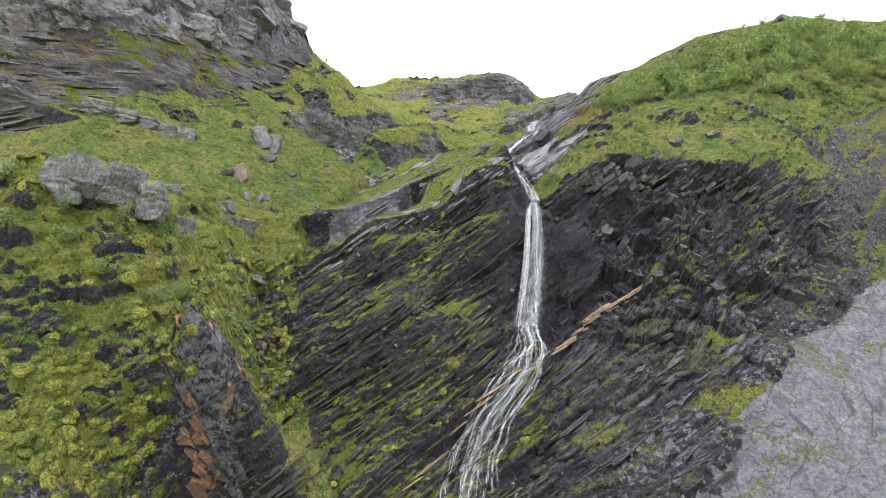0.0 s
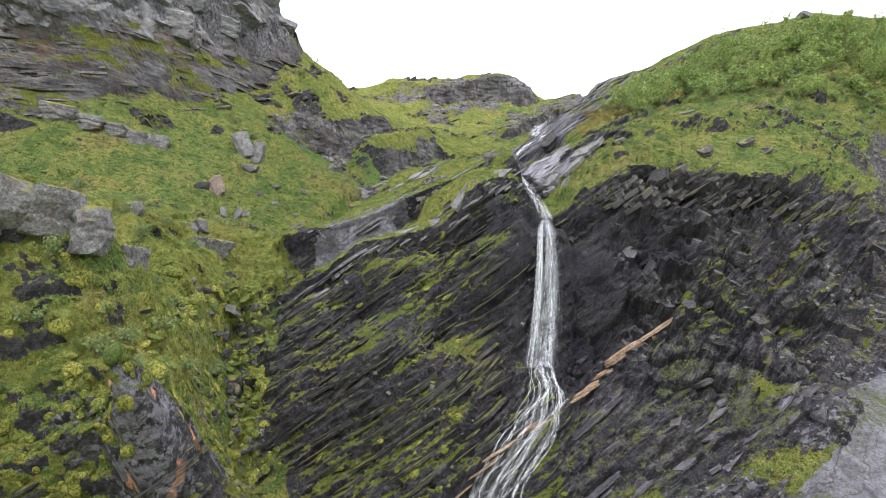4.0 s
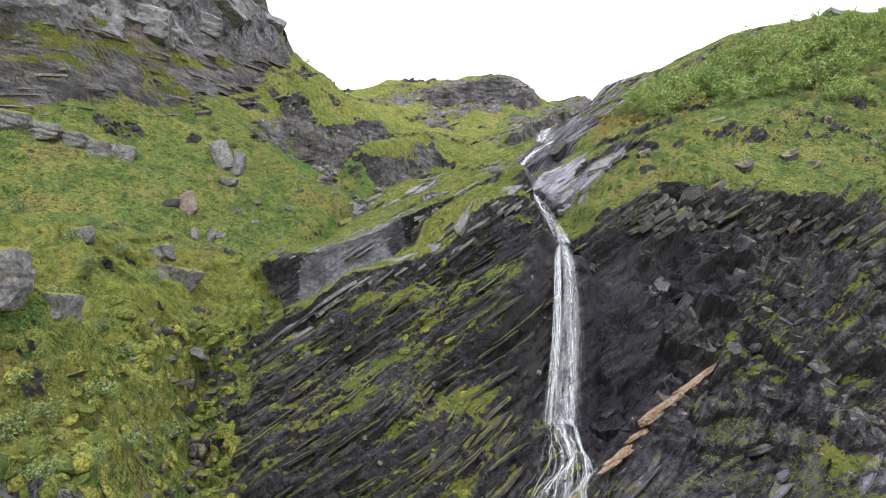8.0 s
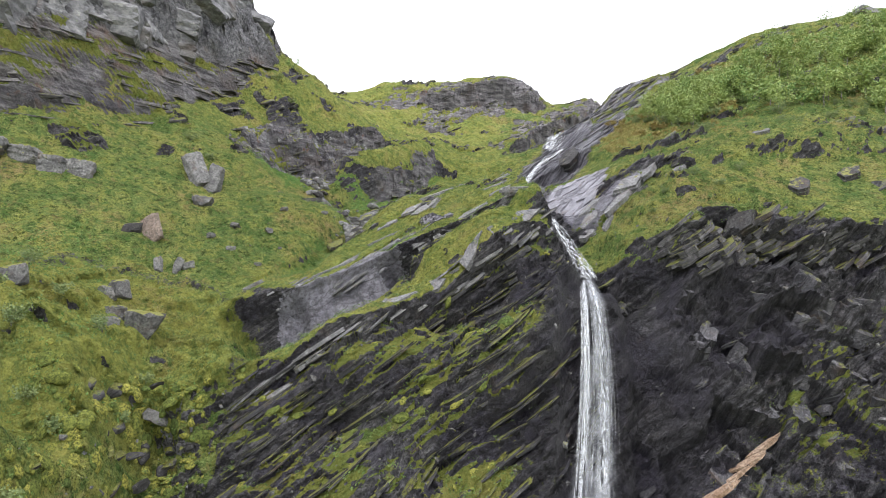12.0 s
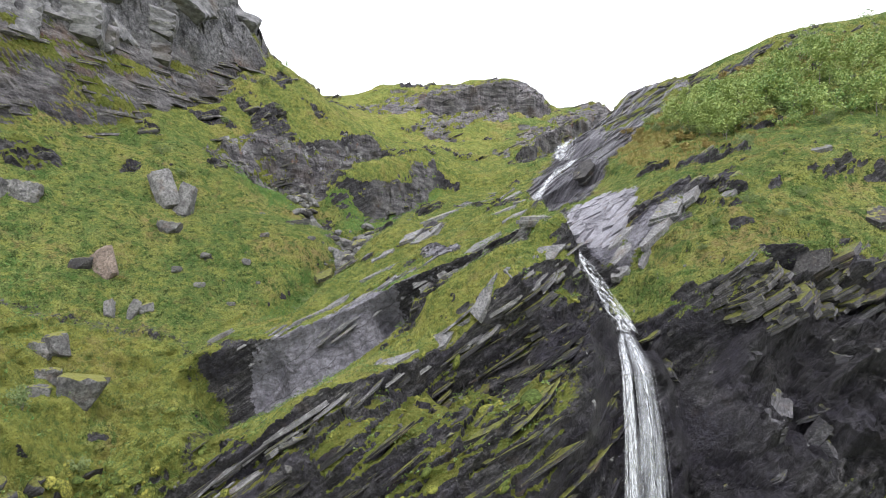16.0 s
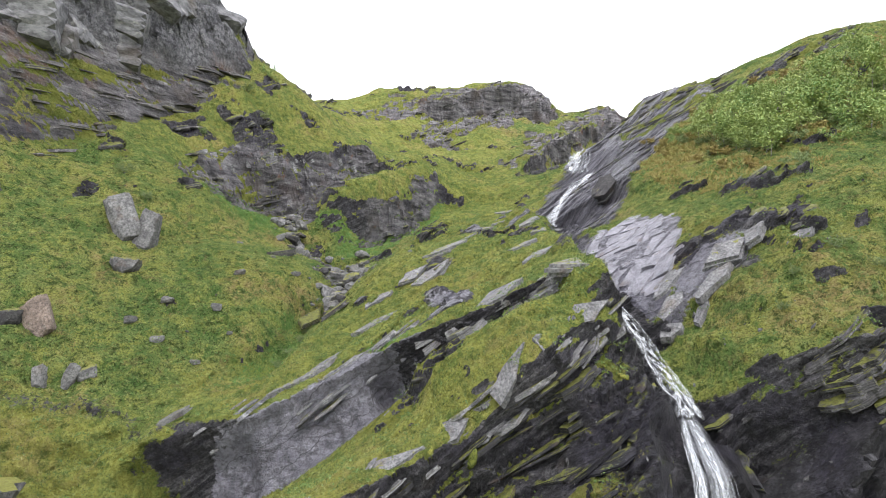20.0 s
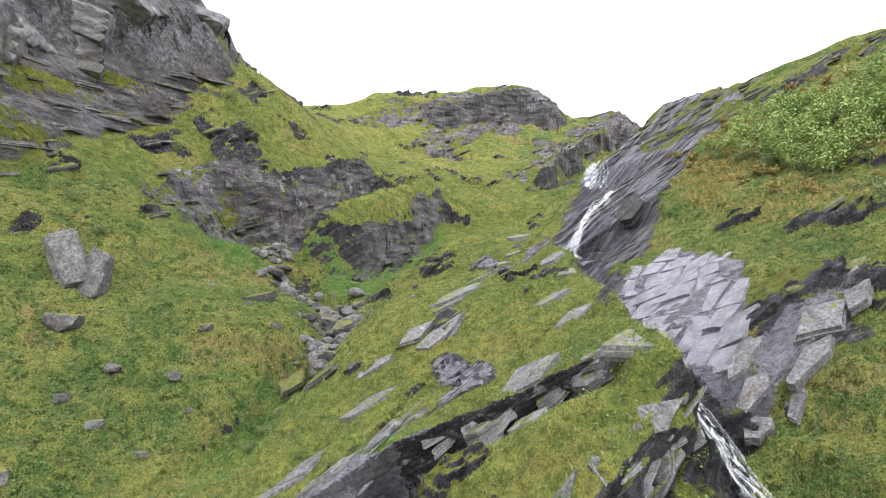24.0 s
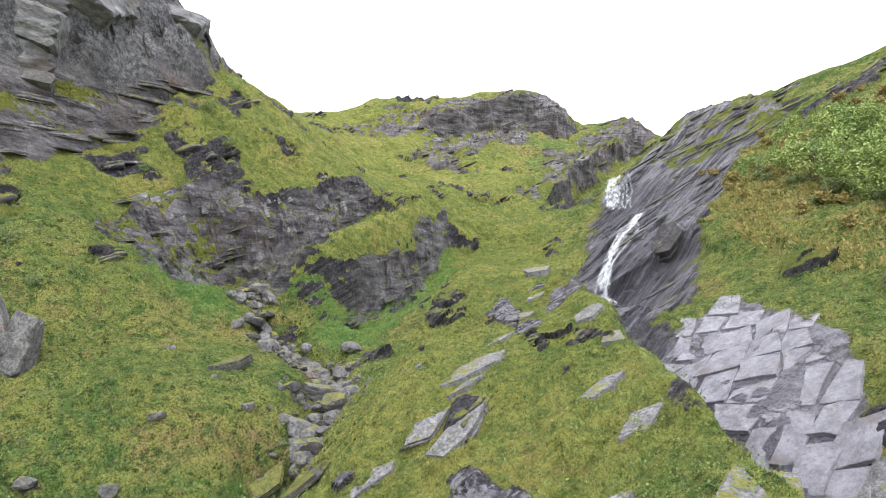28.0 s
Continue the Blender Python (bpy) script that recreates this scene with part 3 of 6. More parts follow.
# the crag: a massive overhanging top, thin beds below it
tier = P0 @ CRAG_BED - (53.0 + 0.18 * np.clip(GS - 105, -4, 60)) + 1.2 * WOB
upper = smooth(-0.4, 0.5, tier)
at = np.flatnonzero(crag > 0.02)
great = np.zeros(len(GX))
great[at] = 0.8 * facets(P0[at] / (9.0, 9.0, 7.0), 81, 1.3) + 1.1 * facets(P0[at] / (3.6, 3.6, 3.0), 82) + 0.45 * facets(P0[at] / (1.4, 1.4, 1.1), 83)
level_in = P0[at] @ CRAG_BED + 0.3 * fbm(P0[at], 8.0, 2, 84)
thin = np.zeros(len(GX))
for k, (thick, amp, run) in enumerate(((3.1, 1.5, 16.0), (1.2, 0.8, 9.0), (0.5, 0.4, 5.0))):
    layer = np.floor(level_in / thick)
    thin[at] += amp * value_noise(np.stack((P0[at, 0] / run, P0[at, 1] / run, layer * 5.7), 1), 1.0, 85 + k)
GN = GN + crag * (upper * (1.3 + great) + (1 - upper) * (thin + 0.3 * great))
# the long bare slabs beside the stream step down across their run
across_run = 0.75 * GX - 0.66 * GS + 0.12 * fbm(P0, 10.0, 2, 86)
along_run = 0.66 * GX + 0.75 * GS
for k, (wide, amp) in enumerate(((2.6, 0.6), (0.95, 0.45), (0.45, 0.2))):
    strip = np.floor(across_run / wide)
    GN = GN + bands * amp * (value_noise(np.stack((strip * 6.1, along_run / (9.0 / (k + 1)), 0 * strip), 1), 1.0, 87 + k) + 0.5 * (across_run / wide - strip))
# soil lies thin over the beds: low ribs and hollows in the turf along them
ribbed = zone([(-12, 76), (-4, 86), (3, 96), (6, 112), (6, 124)], 10, 2.5, 2.0) + 0.8 * smooth(14, 22, GX) * smooth(100, 92, GS)
layer = depth_in / 0.85
rib = value_noise(np.stack((along_strike / 7.0, along_dip / 7.0, np.floor(layer) * 4.3), 1), 1.0, 92) * (1 - smooth(0.6, 1.0, layer - np.floor(layer)))
GN = GN + 0.42 * np.clip(ribbed, 0, 1) * (1 - rock) * rib
# thin outcrops along the beds in the grass of the spur
spur_zone = zone([(-12, 76), (-4, 86), (3, 96), (6, 112), (6, 124)], 9, 2.0, 2.0)
layer = np.floor(depth_in / 1.15)
outcrop = value_noise(np.stack((along_strike / 6.0, along_dip / 6.0, layer * 5.1), 1), 1.0, 81)
outcrop = smooth(0.48, 0.60, outcrop) * spur_zone * (1 - rock)
GN = GN + 0.38 * outcrop * (1 - smooth(0.55, 1.0, depth_in / 1.15 - layer))
rock = np.maximum(rock, outcrop)

# broken rock leaves the water's way free
GN = np.where(within > 0, GN + within * (np.minimum(GN, room + 0.35) - GN), GN)

land_co = np.stack((GX, (GS - GN) * R2, (GS + GN) * R2), 1)
grid = land_co.reshape(NU, NV, 3)
normal = np.cross(np.gradient(grid, axis=0), np.gradient(grid, axis=1)).reshape(-1, 3)
normal = normal / np.linalg.norm(normal, axis=1)[:, None]
UP = normal[:, 2]
lush = np.clip(area([(-18, 116), (-13, 108), (-9, 107.5), (-5, 113), (-3, 119), (0.5, 141), (-2.5, 141), (-7, 126), (-12.5, 117)], 0.8, 1.5) + zone([(-28, 113), (-24, 109)], 2.0) + 0.8 * zone([(-17, 82), (-15, 88)], 1.4) + zone([(-7, 78.4), (-4, 78.9)], 1.0, 0.4, 0.3), 0, 1)
# turf holds where the rock lies back; bare rock breaks through where the turf is too steep
patch = fbm(land_co, 3.2, 4, 91)
patch2 = fbm(land_co, 9.0, 2, 93)
streaky = fbm(np.stack((along_strike / 3.5, along_dip / 5.5, depth_in / 0.7), 1), 1.0, 3, 95)
streaky = streaky * (1 - crag) + crag * fbm(np.stack((GX / 7.0, GS / 7.0, (land_co @ CRAG_BED) / 1.6), 1), 1.0, 3, 96)
moss_rule = smooth(0.40, 0.62, 0.22 * crag + 0.70 * UP + 0.18 * patch + 0.42 * streaky + 0.20 * smooth(-0.2, 0.3, patch2))
mossy = np.maximum.reduce([face * np.where(GX < 11, 1.0, 0.45), ledges * 0.85, near * 1.05, crag2 * 0.9, crag * (1 - upper) * 0.95, peaks * 0.75, slide * 0.7, pale * 0.30, slabs * 0.22, rim_rock * 0.8, 1.25 * area([(26.5, 55.5), (31, 56.5), (38, 59), (46.5, 62), (56, 68), (62, 79), (48.6, 70), (36, 66.5), (28, 64.5)], 1.5, 3.0), 0.9 * zone([(30, 44), (36, 54), (42, 62)], 1.6, 1.0, 2.0)])
# wet rock by the water, plus shade painted into the recess beside the fall
wet_dark = np.maximum.reduce([0.85 * zone([(5, 42), (7.5, 52), (9.5, 62), (10, 69)], 3.2, 2, 1.5), 0.9 * zone([(12, 50), (12, 60), (14, 70), (12.5, 82), (13, 96)], 4.0, 2.5, 1.5), 0.7 * zone([(16, 118), (25, 145), (32, 165)], 2.5, 2.0, 1.5), 0.75 * zone([(15, 54), (19, 62), (26, 66)], 5, 3, 2)])
dark_wall = zone([(16, 56), (19, 63), (26, 67), (34, 68)], 4.5, 2, 2)
moss = np.clip(moss_rule * mossy * (1 - 0.8 * wet_dark) * (1 - 0.75 * dark_wall), 0, 1)
left_spur = zone([(-60, 30), (-44, 36), (-32, 40), (-27, 48), (-30, 60)], 14, 3, 2) * smooth(-17.5, -20, GX)
rock = np.clip(np.maximum(rock, smooth(0.20, 0.06, UP + 0.15 * patch) * (1 - 0.9 * left_spur)), 0, 1)
turf = np.clip(1 - rock + rock * moss, 0, 1)
turf = np.maximum(turf * (1 - left_spur), left_spur * smooth(-0.46, -0.28, 0.30 * patch + 0.60 * (UP - 0.32) + 0.25 * patch2))
LAYERS = {"turf": turf, "wet_dark": wet_dark, "pale": np.maximum.reduce([pale, 0.48 * near, 0.10 * crag2, 0.5 * outcrop, 0.12 * left_spur, 0.40 * zone([(20, 30), (28, 34), (36, 38), (44, 43)], 5, 3, 2), 0.95 * flat, 0.30 * bands, 0.80 * zone([(-15, 70.6), (-10.5, 73.4), (-6.6, 76.8)], 2.4, 0.6, 0.4), 0.34 * zone([(-5, 77.8), (0, 78.6), (4, 79.6), (8, 80.6)], 1.6, 0.5, 0.4)]), "scree": slide, "bed": BEDCO,
          "moss": np.clip(rock * 1.2 * (1 - left_spur), 0, 1), "cragrock": np.maximum.reduce([crag, peaks, 0.95 * crag2]), "upper": upper * crag, "rust": np.clip(smooth(-6.5, -3.0, tier) * smooth(0.5, -0.8, tier) * crag * smooth(-0.1, 0.5, fbm(land_co, 6.0, 3, 151)), 0, 1), "bands": bands, "lush": lush,
          # yellow tone of spur, ramp and near moss; the last term only lightens the far slope
          "light_yellow": np.clip(np.maximum.reduce([0.7 * spur_zone, 0.8 * ramp_turf, 0.9 * left_spur * smooth(-0.3, 0.2, patch2 + 0.5 * patch), 0.55 * smooth(112, 126, GS) * smooth(18, 12, GX)]), 0, 1)}


def on_land(x, s):
    """The place on the finished mountainside at plan place (x, s), and its normal."""
    x, s = np.atleast_1d(np.asarray(x, float)), np.atleast_1d(np.asarray(s, float))
    i = np.clip(np.searchsorted(gx, x) - 1, 0, NU - 2)
    j = np.clip(np.searchsorted(gs, s) - 1, 0, NV - 2)
    u, v = ((x - gx[i]) / (gx[i + 1] - gx[i]))[:, None], ((s - gs[j]) / (gs[j + 1] - gs[j]))[:, None]
    mixed = lambda f: f[i, j] * (1 - u) * (1 - v) + f[i + 1, j] * u * (1 - v) + f[i, j + 1] * (1 - u) * v + f[i + 1, j + 1] * u * v
    return mixed(grid), mixed(normal.reshape(NU, NV, 3))


def layer_at(values, x, s):
    i = np.clip(np.searchsorted(gx, x) - 1, 0, NU - 2)
    j = np.clip(np.searchsorted(gs, s) - 1, 0, NV - 2)
    return values.reshape(NU, NV)[i, j]


ground = tagged(new("ground", sheet_mesh("ground", land_co, NU, NV, LAYERS)), "steep mountainside of mossy turf and dark layered rock", "mountainside", kind="structure")
ground.data.materials.append(LAND_MAT)


# unseen ground below and behind to the horizon, added to block light from under
ring_r = np.array((0, 60, 140, 300, 700, 1500, 3200), float)
ring_co, ring_fa = [(0.0, -60.0, -75.0)], []
for i, r in enumerate(ring_r[1:]):
    for k in range(48):
        a = 2 * math.pi * k / 48
        ring_co.append((r * math.cos(a), r * math.sin(a) - 60, -75 - 0.01 * r + 3 * math.sin(3 * a + i)))
for k in range(48):
    ring_fa.append((0, 1 + k, 1 + (k + 1) % 48))
for i in range(len(ring_r) - 2):
    for k in range(48):
        a, b = 1 + i * 48 + k, 1 + i * 48 + (k + 1) % 48
        ring_fa.append((a, a + 48, b + 48, b))
floor_mesh = bpy.data.meshes.new("unseen_valley_floor")
floor_mesh.from_pydata(ring_co, [], ring_fa)
unseen_valley_floor = tagged(new("unseen_valley_floor", floor_mesh), "unseen dark green ground added below the mountainside to block light from under it", "ground", kind="structure")
unseen_valley_floor.data.materials.append(VALLEY_MAT)

# ---------------------------------------------------------------- building stones, plants and water
def part(name, me, mat, parent, label="", m=None):
    """One mesh object under a thing."""
    ob = new(name, me)
    if mat and not me.materials:
        me.materials.append(mat)
    ob.parent = parent
    if m is not None:
        ob.matrix_basis = m
    if label:
        tagged(ob, label)
    return ob


def from_arrays(name, co, faces, smooth_shade=False):
    me = bpy.data.meshes.new(name)
    me.from_pydata([tuple(c) for c in co], [], [tuple(f) for f in faces])
    if smooth_shade:
        me.polygons.foreach_set("use_smooth", np.ones(len(faces), bool))
    me.update()
    return me


def ball(sub):
    bm = bmesh.new()
    bmesh.ops.create_icosphere(bm, subdivisions=sub, radius=1)
    co = np.array([v.co[:] for v in bm.verts])
    fa = [[v.index for v in f.verts] for f in bm.faces]
    bm.free()
    return co / np.linalg.norm(co, axis=1)[:, None], fa


BALLS = {k: ball(k) for k in (2, 3, 4)}


def split_stone(name, rng, size, sub=3, sides=9, flat=0.0, worn=0.05):
    """A stone broken along planes: size is its half extent in x, y, z; flat parts it along one bed."""
    dirs, faces = BALLS[sub]
    size = np.array(size, float)
    planes = [((0, 0, 1), 1.0), ((0, 0, -1), 1.0)] if flat else []
    for k in range(sides):
        v = rng.normal(size=3)
        if flat:
            v[2] *= 0.25
        v /= np.linalg.norm(v)
        planes.append((v, rng.uniform(0.55, 0.92)))
    r = np.full(len(dirs), 1.3)
    for v, d in planes:
        c = dirs @ np.array(v)
        r = np.where(c > 1e-3, np.minimum(r, d / np.maximum(c, 1e-3)), r)
    co = dirs * r[:, None] * size
    co = co * (1 + worn * fbm(co + rng.uniform(0, 50, 3), 0.55 * size.mean(), 3, int(rng.integers(1000)))[:, None])
    if flat:
        # thin beds show on the broken edges
        edge = 1 - smooth(0.75, 0.98, np.abs(co[:, 2]) / size[2])
        step = hashed(np.floor(co[:, 2] / (size[2] * 0.33)) + 50, seed=int(rng.integers(1000))) - 0.5
        co[:, :2] *= (1 + 0.16 * edge * step)[:, None]
    return from_arrays(name, co, faces)


def bed_pose(place, turn=0.0, tilt=0.0, sink=0.0):
    """The pose of a slab that lies in the rock's bedding."""
    z = Vector(BED)
    x = Vector((1, 0, 0.68)).normalized()
    y = z.cross(x).normalized()
    x = y.cross(z)
    m = Matrix((x, y, z)).transposed().to_4x4()
    return Matrix.Translation(Vector(place) - Vector((0, 0, sink))) @ pose(0, 0, 0, 0, tilt, 0) @ m @ pose(0, 0, 0, 0, 0, turn)


def stone_material(name, dark, light, moss=0.0, lichen=0.5, mossy=(0.20, 0.20, 0.05), speck=1.0):
    m, nt, p = material(name, 0.78, 0.3)
    co = node(nt, "ShaderNodeTexCoord").outputs["Object"]
    rnd = node(nt, "ShaderNodeObjectInfo").outputs["Random"]
    at = nt.nodes.new("ShaderNodeVectorMath")
    nt.links.new(co, at.inputs[0])
    nt.links.new(maths(nt, "MULTIPLY", rnd, 60.0), at.inputs[1])
    co = at.outputs[0]
    c = mix(nt, ramp(nt, noise_tex(nt, co, 0.9, 6, 0.7), (0.34, grey(0)), (0.66, grey(1))), dark, light)
    c = mix(nt, ramp(nt, noise_tex(nt, co, 4.5, 5, 0.75), (0.40, grey(0.7 * speck)), (0.56, grey(0))), c, tuple(v * 0.45 for v in dark))
    c = mix(nt, ramp(nt, noise_tex(nt, co, 3.2, 5, 0.8), (0.57, grey(0)), (0.66, grey(lichen))), c, (0.34, 0.335, 0.31))
    c = mix(nt, ramp(nt, noise_tex(nt, co, 0.7, 3), (0.58, grey(0)), (0.72, grey(0.45))), c, (0.13, 0.085, 0.055))
    if moss:
        up = node(nt, "ShaderNodeSeparateXYZ", Vector=node(nt, "ShaderNodeNewGeometry").outputs["Normal"]).outputs["Z"]
        cap = maths(nt, "ADD", up, maths(nt, "MULTIPLY", maths(nt, "SUBTRACT", noise_tex(nt, co, 1.3, 5, 0.7), 0.5), 1.4))
        c = mix(nt, ramp(nt, cap, (1.02 - moss * 0.5, grey(0)), (1.12 - moss * 0.5, grey(1))), c, mossy)
    c = mix(nt, 0.55 * speck, c, ramp(nt, noise_tex(nt, co, 6.0, 6, 0.75), (0.38, grey(0.35)), (0.58, grey(1.0)), (0.7, grey(1.0))), "MULTIPLY")
    nt.links.new(c, p.inputs["Base Color"])
    bump(nt, p, noise_tex(nt, co, 3.5, 7, 0.8), 0.9, 0.25)
    return m


GREY_STONE = stone_material("grey_stone", (0.10, 0.097, 0.10), (0.31, 0.305, 0.30), 0.25)
PALE_STONE = stone_material("pale_stone", (0.13, 0.127, 0.127), (0.27, 0.265, 0.255), 0.05)
SLAB_STONE = stone_material("slab_stone", (0.15, 0.147, 0.153), (0.34, 0.335, 0.34), 0.12)
DARK_STONE = stone_material("dark_stone", (0.035, 0.033, 0.036), (0.095, 0.09, 0.09), 0.35, 0.3)
MOSSY_STONE = stone_material("mossy_stone", (0.08, 0.078, 0.08), (0.23, 0.225, 0.22), 0.85)
PINK_STONE = stone_material("pink_stone", (0.17, 0.13, 0.11), (0.42, 0.33, 0.28), 0.05)
RUST_STONE = stone_material("rusty_stone", (0.28, 0.17, 0.105), (0.58, 0.44, 0.33), 0.0)


def joint_block(name, rng, sub=4, cuts=5, worn=0.012):
    """A block of massive rock between joints: roughly boxy, with odd corners broken off."""
    dirs, faces = BALLS[sub]
    planes = []
    for axis in range(3):
        for sign in (-1, 1):
            v = rng.normal(0, 0.20, 3)
            v[axis] += sign
            planes.append((v / np.linalg.norm(v), rng.uniform(0.62, 0.85)))
    for k in range(cuts):
        v = rng.normal(size=3)
        planes.append((v / np.linalg.norm(v), rng.uniform(0.72, 0.95)))
    r = np.full(len(dirs), 1.5)
    for v, d in planes:
        c = dirs @ v
        r = np.where(c > 1e-3, np.minimum(r, d / np.maximum(c, 1e-3)), r)
    co = dirs * r[:, None]
    co = co * (1 + worn * fbm(co + rng.uniform(0, 50, 3), 0.5, 4, int(rng.integers(1000)))[:, None]) + 0.03 * facets(co * 3.0, int(rng.integers(1000)))[:, None] * dirs
    return from_arrays(name, co, faces)


def boulder(place_xs, size, mat, label, seed, turn=0.0, lean=0.0, roll=0.0, sink=0.35, sub=3, flat=0.0, group=""):
    rng = np.random.default_rng(seed)
    place, _ = on_land(*place_xs)
    ob = new("boulder", joint_block("boulder", rng, max(sub, 3), 4, 0.02))
    ob.data.transform(Matrix.Diagonal((*(1.3 * v for v in size), 1)))
    ob.data.materials.append(mat)
    x, y, z = place[0]
    ob.matrix_world = pose(x, y, z + size[2] * (1 - 2 * sink), lean, roll, turn)
    return tagged(ob, label, "boulder", group)


# standing and fallen boulders of the meadow
boulder((-33.6, 97.2), (1.3, 1.0, 2.6), GREY_STONE, "tall grey boulder with lichen leaning on the grassy slope", 1, 20, -18, -22, 0.28)
boulder((-31.4, 96.4), (1.2, 0.9, 2.3), GREY_STONE, "upright grey split boulder with mossy top beside its twin", 2, -12, -8, 8, 0.28)
boulder((-32.8, 81.4), (0.9, 0.8, 1.5), PINK_STONE, "leaning pinkish brown boulder standing in short turf", 3, 30, -12, -28, 0.3)
boulder((-35.0, 81.8), (1.2, 1.0, 0.8), DARK_STONE, "dark sunken boulder beside the pinkish leaning one", 4, 10, 0, 0, 0.5)
boulder((-30.8, 76.6), (0.45, 0.4, 0.95), PALE_STONE, "small pale standing stone in the meadow turf", 5, 0, -10, -10, 0.3)
boulder((-29.0, 77.3), (0.35, 0.3, 0.85), PALE_STONE, "small pale stone leaning in the meadow turf", 6, 20, -5, 25, 0.3)
boulder((-28.4, 78.0), (0.7, 0.5, 0.5), GREY_STONE, "low grey stone half sunk in turf", 7, 50, 0, 0, 0.4)
boulder((-30.9, 91.2), (1.1, 0.9, 0.8), MOSSY_STONE, "low mossy boulder in a hollow of the meadow", 8, 0, 0, 0, 0.45)
for k, (x, s) in enumerate(((-21.3, 92.7), (-22.1, 87.8), (-20.3, 85.3), (-22, 81.4), (-26.1, 87.6), (-25.3, 82.8), (-19.3, 97.2), (-16.6, 95), (-24, 101), (-28, 84.5))):
    r = 0.16 + 0.26 * float(hashed(k, 3))
    boulder((x, s), (r * 1.3, r, r * 0.8), PALE_STONE, "small pale stone lying in the meadow grass", 20 + k, k * 47, 0, 0, 0.3, 2, 0, "pale stones in the meadow")

# outcrops beside the near spur
boulder((-28.0, 66.5), (1.3, 1.0, 1.3), MOSSY_STONE, "rough grey rock breaking out of the turf", 37, 15, 0, 10, 0.45, 3)
boulder((-31.5, 70.5), (1.0, 0.8, 1.0), MOSSY_STONE, "mossy grey rock breaking out of the turf", 38, 70, 0, -10, 0.45, 3)
boulder((-36.5, 66.0), (1.2, 1.0, 1.0), MOSSY_STONE, "lichen-spotted grey rock half sunk in turf", 39, 30, 0, 0, 0.4, 3)


def plate(name, rng, a, b, c, corners=7, beds=3):
    """A broken plate of layered rock: angular outline, thin beds stepping back on its edges, slightly uneven top."""
    turn = np.sort(np.linspace(0, 2 * math.pi, corners, endpoint=False) + rng.uniform(-0.32, 0.32, corners))
    far = rng.uniform(0.78, 1.08, corners)
    outline = np.stack((np.cos(turn) * far * a, np.sin(turn) * far * b), 1)
    # more corners along the edges, pushed in and out
    mid = (outline + np.roll(outline, -1, 0)) / 2 * (1 + rng.uniform(-0.09, 0.05, (corners, 1)))
    outline = np.stack((outline, mid), 1).reshape(-1, 2)
    n = len(outline)
    co, faces = [], []
    levels = []
    for k in range(beds):
        z0, z1 = -c + 2 * c * k / beds, -c + 2 * c * (k + 1) / beds - 0.02 * c
        grow = 1 + rng.uniform(-0.07, 0.06) - 0.02 * k
        levels += [(z0, grow), (z1, grow * 0.995)]
    for z, grow in levels:
        for q in outline:
            co.append((q[0] * grow, q[1] * grow, z + rng.normal(0, 0.02 * c)))
    for l in range(len(levels) - 1):
        for k in range(n):
            faces.append((l * n + k, l * n + (k + 1) % n, (l + 1) * n + (k + 1) % n, (l + 1) * n + k))
    ring = (len(levels) - 1) * n
    inner = len(co)
    for q in outline:
        co.append((q[0] * 0.55 + rng.normal(0, 0.03 * a), q[1] * 0.55, c + rng.normal(0, 0.05 * c)))
    co.append((0, 0, c + rng.normal(0, 0.06 * c)))
    for k in range(n):
        faces.append((ring + k, ring + (k + 1) % n, inner + (k + 1) % n, inner + k))
        faces.append((inner + k, inner + (k + 1) % n, len(co) - 1))
    faces.append(tuple(range(n - 1, -1, -1)))
    return from_arrays(name, co, faces)


def lying_pose(place_xs, turn=0.0, beds=0.45, lift=0.0):
    """The pose of a plate on the land, leaning part of the way to the bedding; its length runs up to the right."""
    x, s = place_xs
    r = 1.2
    around = on_land([x - r, x + r, x, x], [s, s, s - r, s + r])[0]
    place = around.mean(0)
    nrm = np.cross(around[1] - around[0], around[3] - around[2])
    nrm = nrm / np.linalg.norm(nrm)
    z = Vector(nrm * (1 - beds) + BED * beds).normalized()
    xd = Vector((0.62, 0.5, 0.6))
    y = z.cross(xd).normalized()
    xd = y.cross(z)
    m = Matrix((xd, y, z)).transposed().to_4x4()
    return Matrix.Translation(Vector(place) + z * lift) @ m @ pose(0, 0, 0, 0, 0, turn)


def slab(place_xs, size, mat, label, seed, turn=0.0, tilt=0.0, lift=0.15, category="rock slab", group="bare slabs on the spur", name="rock_slab", beds=0.4):
    rng = np.random.default_rng(seed)
    ob = new(name, plate(name, rng, size[0], size[1], size[2], int(rng.integers(4, 7)), 3 if size[2] < 0.6 else 5))
    ob.data.materials.append(mat)
    ob.matrix_world = lying_pose(place_xs, turn, beds, lift)
    return tagged(ob, label, category, group)


OUTCROP_STONE = stone_material("outcrop_stone", (0.105, 0.102, 0.106), (0.30, 0.295, 0.288), 0.80, 0.6)
